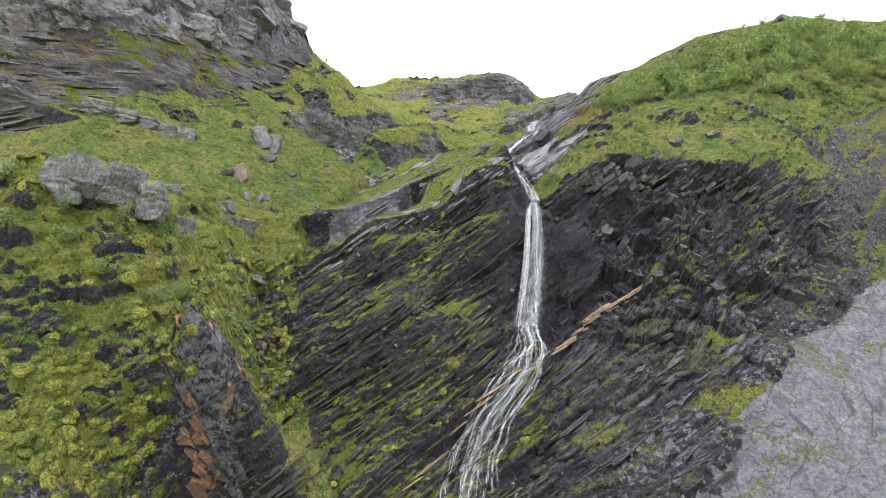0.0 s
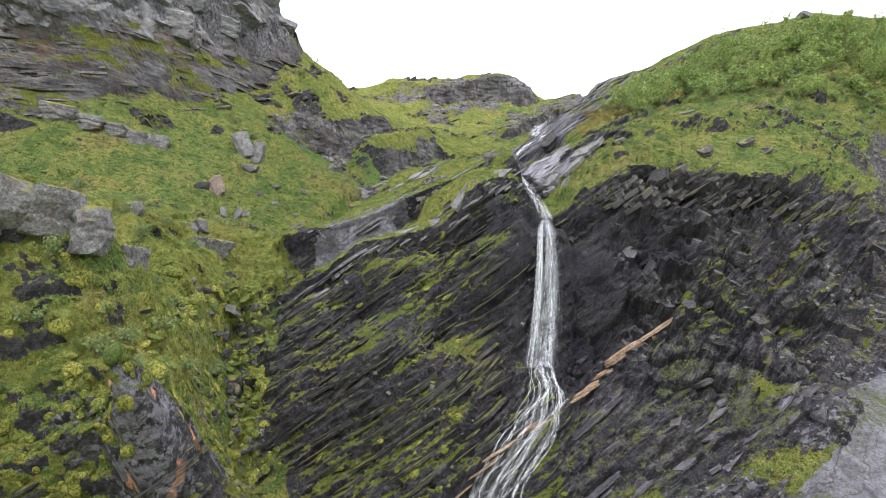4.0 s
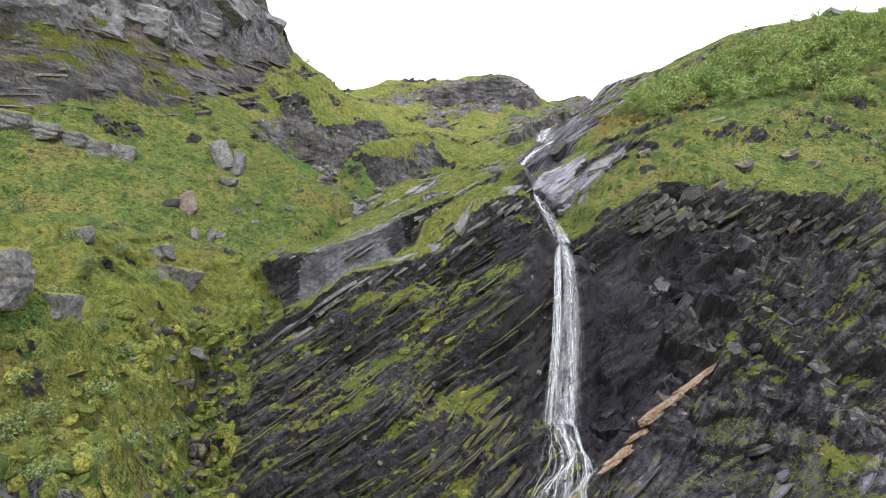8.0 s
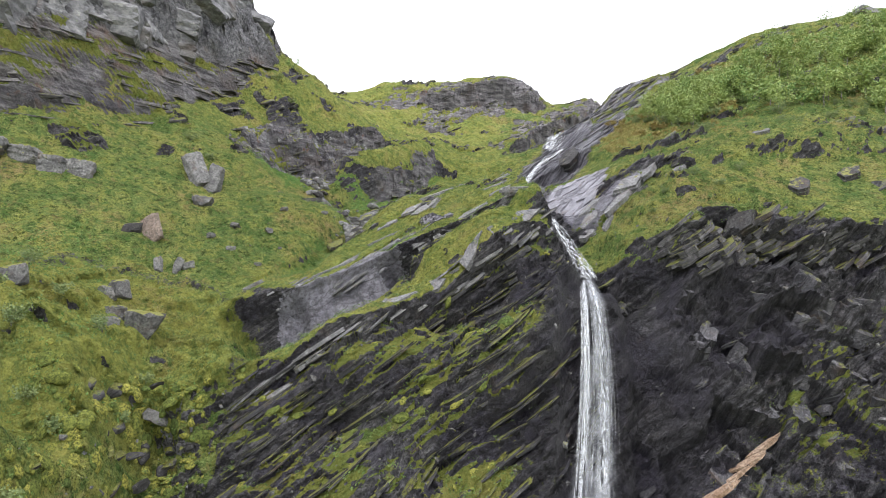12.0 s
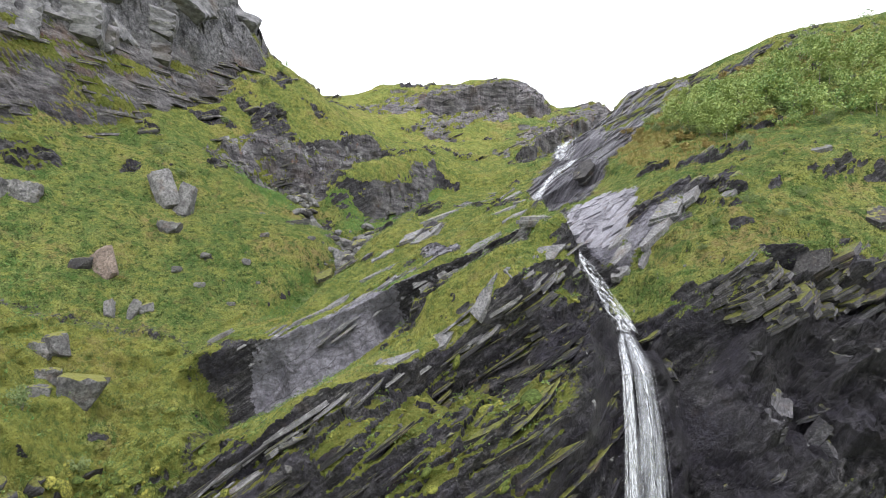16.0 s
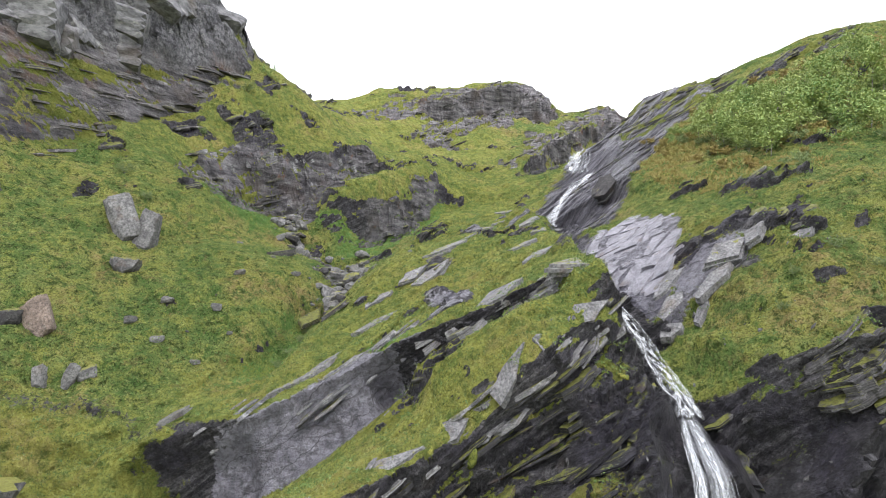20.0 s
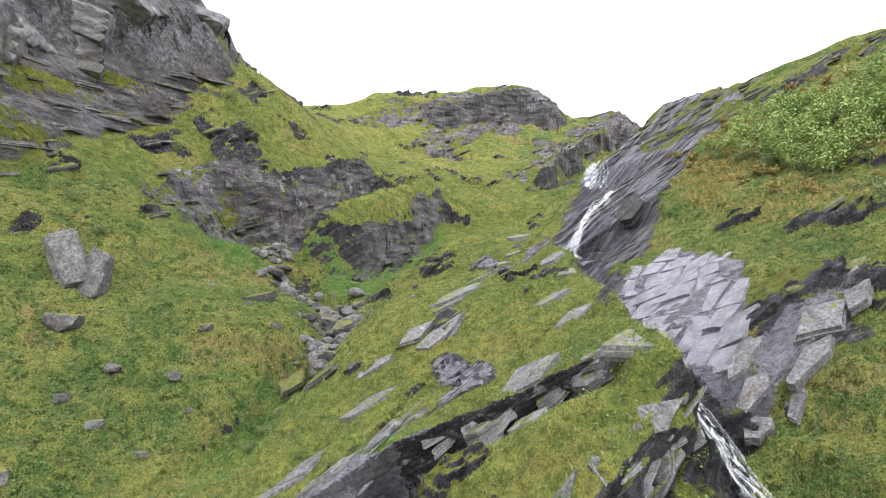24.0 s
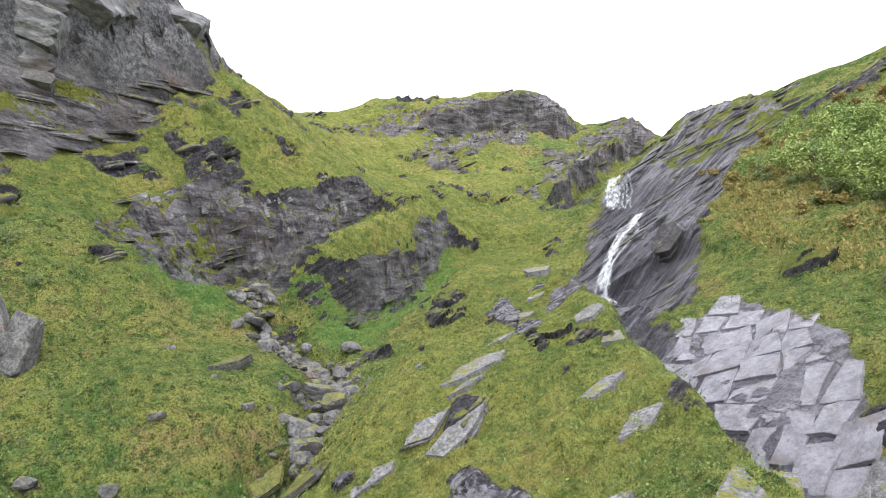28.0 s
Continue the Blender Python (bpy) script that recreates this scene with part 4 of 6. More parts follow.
OUTCROPS = (
    ("sheer grey outcrop of jointed blocks capped with yellow moss", 31, ((-34.6, 46.6, 2.3, 2.4, 2.9), (-32.4, 46.8, 2.2, 2.6, 2.8), (-30.4, 47.2, 2.2, 2.4, 2.6), (-28.4, 47.8, 1.9, 2.2, 2.7), (-27.0, 48.6, 1.2, 1.8, 2.1))),
    ("long tilted grey rock with a mossy back below the cliff", 34, ((-56.5, 89.4, 2.6, 2.2, 2.2), (-53.0, 90.0, 2.8, 2.0, 1.8), (-49.6, 90.4, 2.8, 2.0, 1.7), (-46.8, 90.0, 2.0, 1.8, 1.9), (-44.2, 90.6, 1.9, 1.8, 2.7))),
    ("jointed grey rock standing out of the meadow turf", 36, ((-30.8, 67.8, 1.3, 1.0, 1.3), (-32.2, 70.2, 1.1, 0.9, 1.2), (-29.8, 65.6, 1.0, 0.9, 0.9))),
)


def block_mesh(rng, a, b, c, cuts=5):
    """A jointed block of half sizes a, b, c, with thin beds showing on its sides."""
    dirs, _ = BALLS[4]
    planes = [((0, 0, 1), 0.8), ((0, 0, -1), 0.9)]
    for k in range(6):
        w = 2 * math.pi * (k + rng.uniform(-0.3, 0.3)) / 6
        v = np.array((math.cos(w), math.sin(w), rng.normal(0, 0.16)))
        planes.append((v / np.linalg.norm(v), rng.uniform(0.72, 0.92)))
    for k in range(cuts):
        v = rng.normal(size=3)
        planes.append((v / np.linalg.norm(v), rng.uniform(0.80, 0.98)))
    r = np.full(len(dirs), 1.5)
    for v, d in planes:
        w = dirs @ np.array(v)
        r = np.where(w > 1e-3, np.minimum(r, d / np.maximum(w, 1e-3)), r)
    co = dirs * r[:, None] * (a, b, c)
    flank = smooth(0.75, 0.55, np.abs(co[:, 2]) / c)
    step = hashed(np.floor(co[:, 2] / 0.34 + 0.25 * co[:, 0]) + 50, seed=int(rng.integers(1000))) - 0.5
    co[:, :2] *= (1 + 0.10 * flank * step)[:, None]
    return co + 0.10 * facets(co / 0.9, int(rng.integers(1000)))[:, None] * dirs


for label, seed, blocks in OUTCROPS:
    rng = np.random.default_rng(seed)
    first = on_land(*blocks[0][:2])[0][0]
    ob = tagged(new("outcrop"), label, "rock outcrop")
    ob.matrix_world = pose(*first)
    for x, q, a, b, c in blocks:
        co = block_mesh(rng, a * 0.98, b * 0.95, c * 0.86)
        turn = np.array(pose(0, 0, 0, rng.uniform(-6, 2), rng.uniform(2, 10), rng.uniform(-14, 14)).to_3x3())
        co = co @ turn.T + on_land(x, q)[0][0] - first - (0, 0, 0.35 * c)
        part("block", from_arrays("block", co, BALLS[4][1]), OUTCROP_STONE, ob)


SLAB_LABEL = "pale grey rock slab tilted out of mossy turf"
for k, (x, s, a, b, c) in enumerate((
        (-1.2, 96.3, 2.7, 1.2, 0.35), (-4.4, 90.8, 1.9, 0.8, 0.25), (-2.6, 89.6, 2.6, 0.9, 0.3), (3.8, 105.6, 1.6, 0.7, 0.25),
        (8.4, 103, 1.8, 1.2, 0.4), (8.8, 98.3, 1.7, 1.1, 0.4), (5.6, 91.2, 2.6, 0.7, 0.35), (2.7, 82.0, 2.9, 1.7, 0.45),
        (8.4, 81.4, 3.1, 2.2, 0.45), (8.8, 123, 2.6, 1.6, 0.9), (-7.3, 87.7, 2.0, 0.6, 0.2), (-7.5, 83.5, 2.6, 1.0, 0.25),
        (-10.4, 78.6, 2.8, 0.8, 0.25), (-2.0, 94.0, 1.7, 0.5, 0.25), (1.2, 101, 1.5, 0.5, 0.2), (-12.5, 76.6, 2.4, 0.45, 0.2),
        (6.2, 112, 1.8, 0.8, 0.3), (7.6, 76.6, 2.4, 0.9, 0.3), (5.2, 74.6, 2.6, 0.9, 0.3), (2.2, 72.2, 2.6, 0.8, 0.3),
        (-1.6, 69.8, 2.4, 0.8, 0.3), (-5.0, 67.6, 2.4, 0.7, 0.3), (-5.5, 97.5, 1.3, 0.5, 0.2), (6.4, 87.6, 2.0, 0.8, 0.3))):
    slab((x, s), (a, b, c), SLAB_STONE, SLAB_LABEL, 100 + k, -24 + 22 * float(hashed(k, 9)), 0, -0.02 - 0.25 * c, beds=0.25)

def broad_normals(x, s, r=1.3):
    a, b, c, d = (on_land(x + i, s + j)[0] for i, j in ((-r, 0), (r, 0), (0, -r), (0, r)))
    n = np.cross(b - a, d - c)
    return (a + b + c + d) / 4, n / np.linalg.norm(n, axis=1)[:, None]


# jointed slabs and blocks on the far bank of the stream: long joints up the run, short ones across it
SLAB_WET = stone_material("washed_slab", (0.17, 0.165, 0.19), (0.36, 0.352, 0.39), 0.0, 0.12, speck=0.35)
rng = np.random.default_rng(77)
RUN_U, RUN_V = np.array((0.60, 0.80)), np.array((0.80, -0.60))
paved = area(PAVED, 0.25, 0.3) * (1 - zone([(13.3, 75), (12.5, 79), (11.3, 83), (11.5, 88), (12.2, 93)], 1.2, 0.4, 0.2))
v = -8.0
while v < 10.0:
    wide = rng.uniform(1.0, 2.1)
    u = -16.0 + rng.uniform(0, 3)
    while u < 16:
        long = rng.uniform(1.6, 4.4)
        quad = np.array(((0, 0), (long, 0), (long, wide), (0, wide)), float) + rng.normal(0, 0.24, (4, 2))
        quad = (quad - quad.mean(0)) * (1 - 0.07 / wide) + quad.mean(0) + (u, v)
        u += long
        mids = (quad + np.roll(quad, -1, 0)) / 2 + rng.normal(0, 0.07, (4, 2))
        ring = np.stack((quad, mids), 1).reshape(-1, 2)
        plan = np.array((15, 94)) + ring @ np.array((RUN_U, RUN_V))
        centre = plan.mean(0)
        if layer_at(paved, *centre) < 0.5 or rng.random() < 0.07:
            continue
        c3, n3 = broad_normals(np.array([centre[0]]), np.array([centre[1]]), 1.6)
        c3, n3 = c3[0], n3[0] + rng.normal(0, 0.035, 3)
        n3 = n3 / np.linalg.norm(n3)
        rel = broad_normals(plan[:, 0], plan[:, 1], 0.9)[0] - c3
        rel = rel - np.outer(rel @ n3, n3)
        lift = rng.uniform(0.02, 0.22)
        levels = [(-0.75, 1.02), (lift - 0.22, 1.0), (lift - 0.20, 0.985), (lift - 0.03, 0.985), (lift, 0.965)]
        co = np.concatenate([rel * g + n3 * h for h, g in levels])
        faces = [(l * 8 + k, l * 8 + (k + 1) % 8, (l + 1) * 8 + (k + 1) % 8, (l + 1) * 8 + k) for l in range(4) for k in range(8)]
        top = len(co)
        co = np.concatenate((co, rel * 0.5 + n3 * (lift + rng.normal(0, 0.02, (8, 1))), [n3 * lift]))
        faces += [(32 + k, 32 + (k + 1) % 8, top + (k + 1) % 8, top + k) for k in range(8)] + [(top + k, top + (k + 1) % 8, top + 8) for k in range(8)]
        ob = new("rock_slab", from_arrays("rock_slab", co, faces))
        ob.data.materials.append(SLAB_WET)
        ob.matrix_world = Matrix.Translation(Vector(c3))
        tagged(ob, "broad lilac-grey slab with open joints by the stream", "rock slab", "jointed slabs by the stream")
    v += wide
for k, (x, s, a, b, c) in enumerate((
        (20.2, 84.0, 3.0, 1.5, 0.75), (16.4, 83.8, 2.4, 1.0, 0.3), (18.6, 81.6, 2.4, 0.9, 0.3), (15.6, 81.0, 1.9, 0.8, 0.3), (17.2, 79.4, 1.6, 0.6, 0.25),
        (22.8, 85.8, 2.2, 0.8, 0.3), (14.9, 78.6, 1.3, 0.7, 0.3), (24.5, 83.0, 1.6, 0.6, 0.3), (27.5, 73.4, 2.4, 1.4, 0.8), (23.2, 123.2, 3.0, 1.8, 1.0), (36.1, 89.4, 1.6, 1.0, 0.3), (34.5, 77.5, 2.0, 1.0, 0.5), (41, 80, 2.2, 1.1, 0.5))):
    slab((x, s), (a, b, c), PALE_STONE if k == 10 else SLAB_STONE if k < 8 else DARK_STONE, "broken block of layered grey rock on the stream bank" if k < 8 else "layered grey block jutting from the turf", 160 + k, -30 + 40 * float(hashed(k, 5)), 0, 0.0, "rock block", "broken blocks by the stream" if k < 8 else "blocks in the turf", "rock_block", beds=0.3)

# rubble in the upper gully
rng = np.random.default_rng(5)
RUBBLE = [split_stone("rubble_stone", rng, (1.0, 0.75, 0.5), 2, 8, k % 2, 0.04) for k in range(6)]
spots = np.array(((-22, 113), (-20.5, 109.5), (-18, 107), (-15.5, 105.5), (-13, 103.5), (-11.5, 101), (-12, 98), (-13, 95), (-12.8, 91.5)))
for k in range(270):
    u = rng.uniform(0, len(spots) - 1.001)
    c = spots[int(u)] * (1 - u % 1) + spots[int(u) + 1] * (u % 1) + rng.normal(0, 1.0, 2)
    place, nrm = on_land(*c)
    r = 0.22 + 1.0 * rng.random() ** 2.4
    me = RUBBLE[k % 6]
    mat = (GREY_STONE, SLAB_STONE, PALE_STONE, MOSSY_STONE, DARK_STONE, PALE_STONE)[k % 6]
    ob = new("rubble_stone", me)
    if not me.materials:
        me.materials.append(mat)
    ob.matrix_world = pose(*(place[0] + np.array((0, 0, 0.22 * r))), rng.uniform(-25, 25), rng.uniform(-25, 25), rng.uniform(0, 360)) @ Matrix.Diagonal((r, r, r, 1))
    tagged(ob, "broken grey stone in the rubble of the upper gully", "stone", "rubble stones")
boulder((-14.6, 104.2), (0.9, 0.7, 0.5), PINK_STONE, "pinkish broken stone in the grey rubble", 61, 20, 0, 0, 0.3)
boulder((-12.2, 100.2), (2.2, 1.3, 0.8), GREY_STONE, "long grey boulder lying across the rubble", 62, 15, 0, 10, 0.3, 4)
boulder((-11.0, 97.8), (1.5, 1.2, 0.9), MOSSY_STONE, "mossy boulder over a dark hollow in the gully", 63, 60, 0, 0, 0.35, 3)
boulder((-13.5, 95.2), (1.2, 0.8, 0.7), SLAB_STONE, "grey boulder leaning in the gully", 64, 30, 0, 30, 0.3, 3)
boulder((-12.9, 93.0), (0.9, 0.7, 0.8), GREY_STONE, "rounded grey boulder in the gully", 65, 80, 0, 0, 0.3, 3)
boulder((-22.6, 113.4), (0.9, 0.6, 0.5), PALE_STONE, "white stone below the dark crag", 66, 0, 0, 0, 0.3, 3)
boulder((-21.2, 114.8), (1.0, 0.7, 0.5), PALE_STONE, "white stone below the dark crag", 67, 50, 0, 0, 0.3, 3)
boulder((86.3, 151.0), (2.8, 1.6, 0.9), GREY_STONE, "low rocky knob on the crest of the ridge", 71, 20, 0, 6, 0.35, 3)
boulder((-24.6, 58.6), (1.0, 0.6, 0.4), PALE_STONE, "pale slab wedged in the dark gully", 68, 30, 0, 25, 0.3, 3)
boulder((-23.4, 50.0), (0.9, 0.6, 0.7), PINK_STONE, "pinkish stone wedged in the dark gully", 69, 10, 0, 40, 0.3, 3)
boulder((-22.9, 48.6), (0.6, 0.5, 0.8), PALE_STONE, "pale stone wedged in the dark gully", 70, 60, 0, 10, 0.3, 3)

# the rust-coloured bed that crosses the wall by the fall
rusty_bed = tagged(new("rusty_rock_bed"), "thin rust-coloured bed of rock jutting from the dark wall", "rock bed", kind="structure")
SEAM = np.array(((24.0, 54.6), (19.2, 50.9), (16.0, 48.1), (12.5, 44.8), (7.5, 41.9), (1.0, 37.2), (-4.5, 31.2)))
for k in range(34):
    u = k / 33 * (len(SEAM) - 1.001)
    c = SEAM[int(u)] * (1 - u % 1) + SEAM[int(u) + 1] * (u % 1)
    if 2.9 < u < 3.6 or (k > 14 and k % 5 == 3) or k % 7 == 5:
        continue
    place, _ = on_land(*c)
    w = 0.19 if u < 2.7 else 0.07
    me = plate("rusty_piece", rng, rng.uniform(1.1, 2.2), rng.uniform(0.22, 0.45), w * rng.uniform(0.5, 1.1), 6, 3)
    me.materials.append(RUST_STONE)
    part("rusty_piece", me, None, rusty_bed, m=bed_pose(place[0] + np.array((0, -0.30, 0.15)), rng.uniform(-7, 7), rng.uniform(-4, 4)))

# ---------------------------------------------------------------- ledges: broken beds that stand out of the rock faces
def tri_mesh(name, co, tris):
    me = bpy.data.meshes.new(name)
    me.vertices.add(len(co))
    me.vertices.foreach_set("co", np.asarray(co, np.float32).ravel())
    me.loops.add(tris.size)
    me.loops.foreach_set("vertex_index", np.asarray(tris, np.int32).ravel())
    me.polygons.add(len(tris))
    me.polygons.foreach_set("loop_start", np.arange(0, tris.size, 3, dtype=np.int32))
    me.update(calc_edges=True)
    return me


def fans(me):
    """Corner places and triangles of a small mesh."""
    co = np.array([v.co[:] for v in me.vertices])
    return co, np.array([(f.vertices[0], f.vertices[k], f.vertices[k + 1]) for f in me.polygons for k in range(1, len(f.vertices) - 1)])


def ledge_material(name, dark, light, moss, mossy=(0.165, 0.17, 0.04), stripes=7.0):
    m, nt, p = material(name, 0.72, 0.3)
    co = node(nt, "ShaderNodeTexCoord").outputs["Object"]
    geo = node(nt, "ShaderNodeNewGeometry")
    rnd = maths(nt, "ADD", node(nt, "ShaderNodeObjectInfo").outputs["Random"], geo.outputs["Random Per Island"])
    world_co = geo.outputs["Position"]
    c = mix(nt, ramp(nt, maths(nt, "FRACT", rnd), (0.0, grey(0)), (1.0, grey(1))), dark, light)
    bands = node(nt, "ShaderNodeVectorMath", Vector=world_co)
    bands.operation = "DOT_PRODUCT"
    bands.inputs[1].default_value = tuple(BED * stripes)
    fine = node(nt, "ShaderNodeCombineXYZ", X=bands.outputs["Value"], Y=maths(nt, "MULTIPLY", noise_tex(nt, world_co, 0.4, 2), 2.0)).outputs[0]
    c = mix(nt, ramp(nt, noise_tex(nt, fine, 1.0, 4, 0.7), (0.40, grey(0.8)), (0.56, grey(0))), c, tuple(v * 0.35 for v in dark))
    c = mix(nt, ramp(nt, noise_tex(nt, world_co, 1.3, 6, 0.75), (0.52, grey(0)), (0.66, grey(0.7))), c, tuple(min(1, v * 1.7) for v in light))
    c = mix(nt, ramp(nt, noise_tex(nt, world_co, 0.45, 4, 0.6), (0.58, grey(0)), (0.70, grey(0.5))), c, (0.12, 0.08, 0.055))
    c = mix(nt, ramp(nt, noise_tex(nt, world_co, 4.5, 5, 0.8), (0.59, grey(0)), (0.66, grey(0.6))), c, (0.30, 0.295, 0.28))
    if moss:
        up = node(nt, "ShaderNodeSeparateXYZ", Vector=geo.outputs["Normal"]).outputs["Z"]
        cap = maths(nt, "ADD", maths(nt, "MULTIPLY", up, 0.7), maths(nt, "MULTIPLY", maths(nt, "SUBTRACT", noise_tex(nt, world_co, 0.7, 5, 0.7), 0.5), 2.4))
        green = mix(nt, ramp(nt, noise_tex(nt, world_co, 2.5, 5, 0.75), (0.38, grey(0)), (0.62, grey(1))), tuple(v * 0.45 for v in mossy), mossy)
        c = mix(nt, ramp(nt, cap, (0.72 - moss * 0.5, grey(0)), (0.82 - moss * 0.5, grey(1))), c, green)
    c = mix(nt, 0.8, c, ramp(nt, noise_tex(nt, world_co, 8.0, 4, 0.8), (0.38, grey(0.35)), (0.58, grey(1.0)), (0.7, grey(1.0))), "MULTIPLY")
    nt.links.new(c, p.inputs["Base Color"])
    bump(nt, p, noise_tex(nt, world_co, 6.0, 6, 0.75), 0.8, 0.10)
    return m


WALL_LEDGE = ledge_material("wall_ledge", (0.024, 0.023, 0.025), (0.066, 0.063, 0.068), 0.62)
WET_LEDGE = ledge_material("wet_ledge", (0.008, 0.0075, 0.010), (0.028, 0.026, 0.034), 0.08)
CRAG_LEDGE = ledge_material("crag_ledge", (0.060, 0.055, 0.060), (0.19, 0.178, 0.178), 0.40, stripes=3.0)
TURF_LEDGE = ledge_material("turf_ledge", (0.040, 0.038, 0.040), (0.125, 0.120, 0.120), 0.70)
PALE_LEDGE = ledge_material("pale_ledge", (0.13, 0.127, 0.133), (0.28, 0.275, 0.28), 0.15, stripes=4.0)
ORANGE_LEDGE = ledge_material("orange_rock", (0.26, 0.19, 0.165), (0.50, 0.21, 0.11), 0.05)
LILAC_LEDGE = ledge_material("lilac_ledge", (0.045, 0.041, 0.053), (0.15, 0.14, 0.168), 0.06)
BAND_LEDGE = ledge_material("band_ledge", (0.026, 0.025, 0.029), (0.12, 0.116, 0.126), 0.10)
rng = np.random.default_rng(404)
PLATES = [plate("rock_ledge", rng, 1.0, 1.0, 1.0, int(rng.integers(5, 8)), 2 + k % 2) for k in range(14)]
PLATE_FANS = [fans(me) for me in PLATES]
CHUNKS = [split_stone("rock_chunk", rng, (1.0, 1.0, 1.0), 2, 11, 0, 0.05) for k in range(10)]
CHUNK_FANS = [fans(me) for me in CHUNKS]


def break_out(n, mask, box, long, deep, thick, bed, mat, singles, seed, name="rock_ledge", out=0.35, sway=7.0, shapes=None, stripe=None):
    """Plates of rock lying in a bed, set with their long side along the face; the first ones singly, the others joined."""
    rng = np.random.default_rng(seed)
    x, s = rng.uniform(box[0], box[1], n * 14), rng.uniform(box[2], box[3], n * 14)
    ok = rng.random(n * 14) < layer_at(mask, x, s)
    x, s = x[ok][:n], s[ok][:n]
    place, nrm = broad_normals(x, s)
    if bed is None:
        beds = broad_normals(x, s, 2.5)[1]
        ax = np.cross(beds, (0.25, 0.9, 0.2))
    else:
        beds = np.repeat((np.asarray(bed, float) / np.linalg.norm(bed))[None], len(x), 0)
        ax = np.cross(beds, nrm)
    flat_on = np.linalg.norm(ax, axis=1) < 0.25
    ax[flat_on] = np.cross(beds[flat_on], (0.3, 1, 0))
    ax /= np.linalg.norm(ax, axis=1)[:, None]
    ay = np.cross(beds, ax)
    side = np.sign((ay * nrm).sum(1))[:, None]
    outward = ay * side
    shapes, fan_list = shapes or (PLATES, PLATE_FANS)
    co_all, tri_all, base = [], [], 0
    count = len(x)
    kind = rng.integers(0, len(shapes), count)
    size = np.stack((rng.uniform(*long, count) * rng.uniform(0.6, 1.0, count), rng.uniform(*deep, count), rng.uniform(*thick, count)), 1)
    for k in range(count):
        m = Matrix((ax[k], ay[k], beds[k])).transposed().to_4x4()
        spot = place[k] + outward[k] * size[k, 1] * (out - 0.5)
        m = Matrix.Translation(spot) @ m @ pose(0, 0, 0, rng.normal(0, sway * 0.4), rng.normal(0, sway * 0.4), rng.normal(0, sway)) @ Matrix.Diagonal((*size[k], 1))
        if k < singles:
            ob = new(name, shapes[kind[k]].copy() if mat.name not in [q.name for q in shapes[kind[k]].materials] and shapes[kind[k]].materials else shapes[kind[k]])
            if not ob.data.materials:
                ob.data.materials.append(mat)
            elif ob.data.materials[0] != mat:
                ob.data.materials[0] = mat
            ob.parent = ground
            ob.matrix_basis = m
        else:
            co, tr = fan_list[kind[k]]
            mm = np.array(m)
            co_all.append(co @ mm[:3, :3].T + mm[:3, 3])
            tri_all.append(tr + base)
            base += len(co)
    if co_all:
        me = tri_mesh(name + "s", np.concatenate(co_all), np.concatenate(tri_all))
        me.materials.append(mat)
        ob = new(name + "s", me)
        ob.parent = ground
        tagged(ob, kind="stuff")


seam_gap = 1 - zone([(24.0, 54.6), (16.0, 48.1), (7.5, 41.9), (-4.5, 31.2)], 0.9, 0.4, 0.2)
wall_mask = np.clip(face * seam_gap * (1 - brook) * (1 - ramp_turf) * smooth(-20, -17, GX) * smooth(7.5, 5.5, GX) * (1 - 0.7 * moss) * (1 - np.maximum(rimface, zone(RIM, 2.5, 0.6, 0.3))), 0, 1)
break_out(300, wall_mask, (-22, 13, 24, 86), (1.0, 4.2), (0.25, 0.65), (0.03, 0.11), BED, WALL_LEDGE, 200, 1, "rock_ledge", 0.1, 3)
break_out(70, wall_mask, (-22, 13, 24, 86), (1.6, 4.5), (0.5, 1.1), (0.08, 0.28), BED, WALL_LEDGE, 70, 21, "rock_ledge", -0.05, 5)
foot_mask = np.clip(face * seam_gap * (1 - brook) * (1 - ramp_turf) * smooth(5, 7, GX) * smooth(13, 11, GX), 0, 1)
break_out(90, foot_mask, (4, 13, 30, 76), (0.8, 2.6), (0.3, 0.7), (0.04, 0.14), BED, WET_LEDGE, 60, 41, "rock_ledge", -0.1, 4)
right_mask = np.clip(face * seam_gap * (1 - brook) * (1 - pale) * smooth(11, 14, GX), 0, 1) * (GX + 0.6 * (40 - GS) < 44)
break_out(60, right_mask * (GS > 42), (12, 52, 42, 74), (0.8, 3.0), (0.35, 0.9), (0.05, 0.25), BED, BAND_LEDGE, 60, 2, "rock_ledge", -0.15, 5)
break_out(80, right_mask * (GS < 46), (12, 52, 26, 46), (1.2, 4.5), (0.4, 1.0), (0.04, 0.18), BED, LILAC_LEDGE, 70, 32, "rock_ledge", -0.2, 4)
break_out(260, crag * (1 - upper), (-100, -34, 80, 158), (1.2, 5.0), (0.3, 0.8), (0.05, 0.28), CRAG_BED, CRAG_LEDGE, 140, 4, "rock_ledge", -0.2, 3)
break_out(70, crag2, (-38, 2, 106, 150), (0.9, 3.0), (0.4, 1.0), (0.08, 0.3), (-0.35, -0.1, 0.93), TURF_LEDGE, 60, 5, "rock_ledge", -0.1)
break_out(44, zone([(-34.6, 123.5), (-30.5, 128.6), (-25.4, 132), (-21.5, 135.5), (-17, 141)], 1.4, 0.6, 0.6), (-38, -12, 116, 148), (0.4, 1.5), (0.3, 0.8), (0.2, 0.7), (-0.3, -0.2, 0.93), PALE_LEDGE, 44, 55, "rock_block", -0.2, 14)
break_out(120, peaks, (-12, 60, 146, 222), (1.5, 4.5), (0.6, 1.3), (0.10, 0.4), (-0.42, -0.1, 0.9), TURF_LEDGE, 60, 6, "rock_ledge", -0.1)
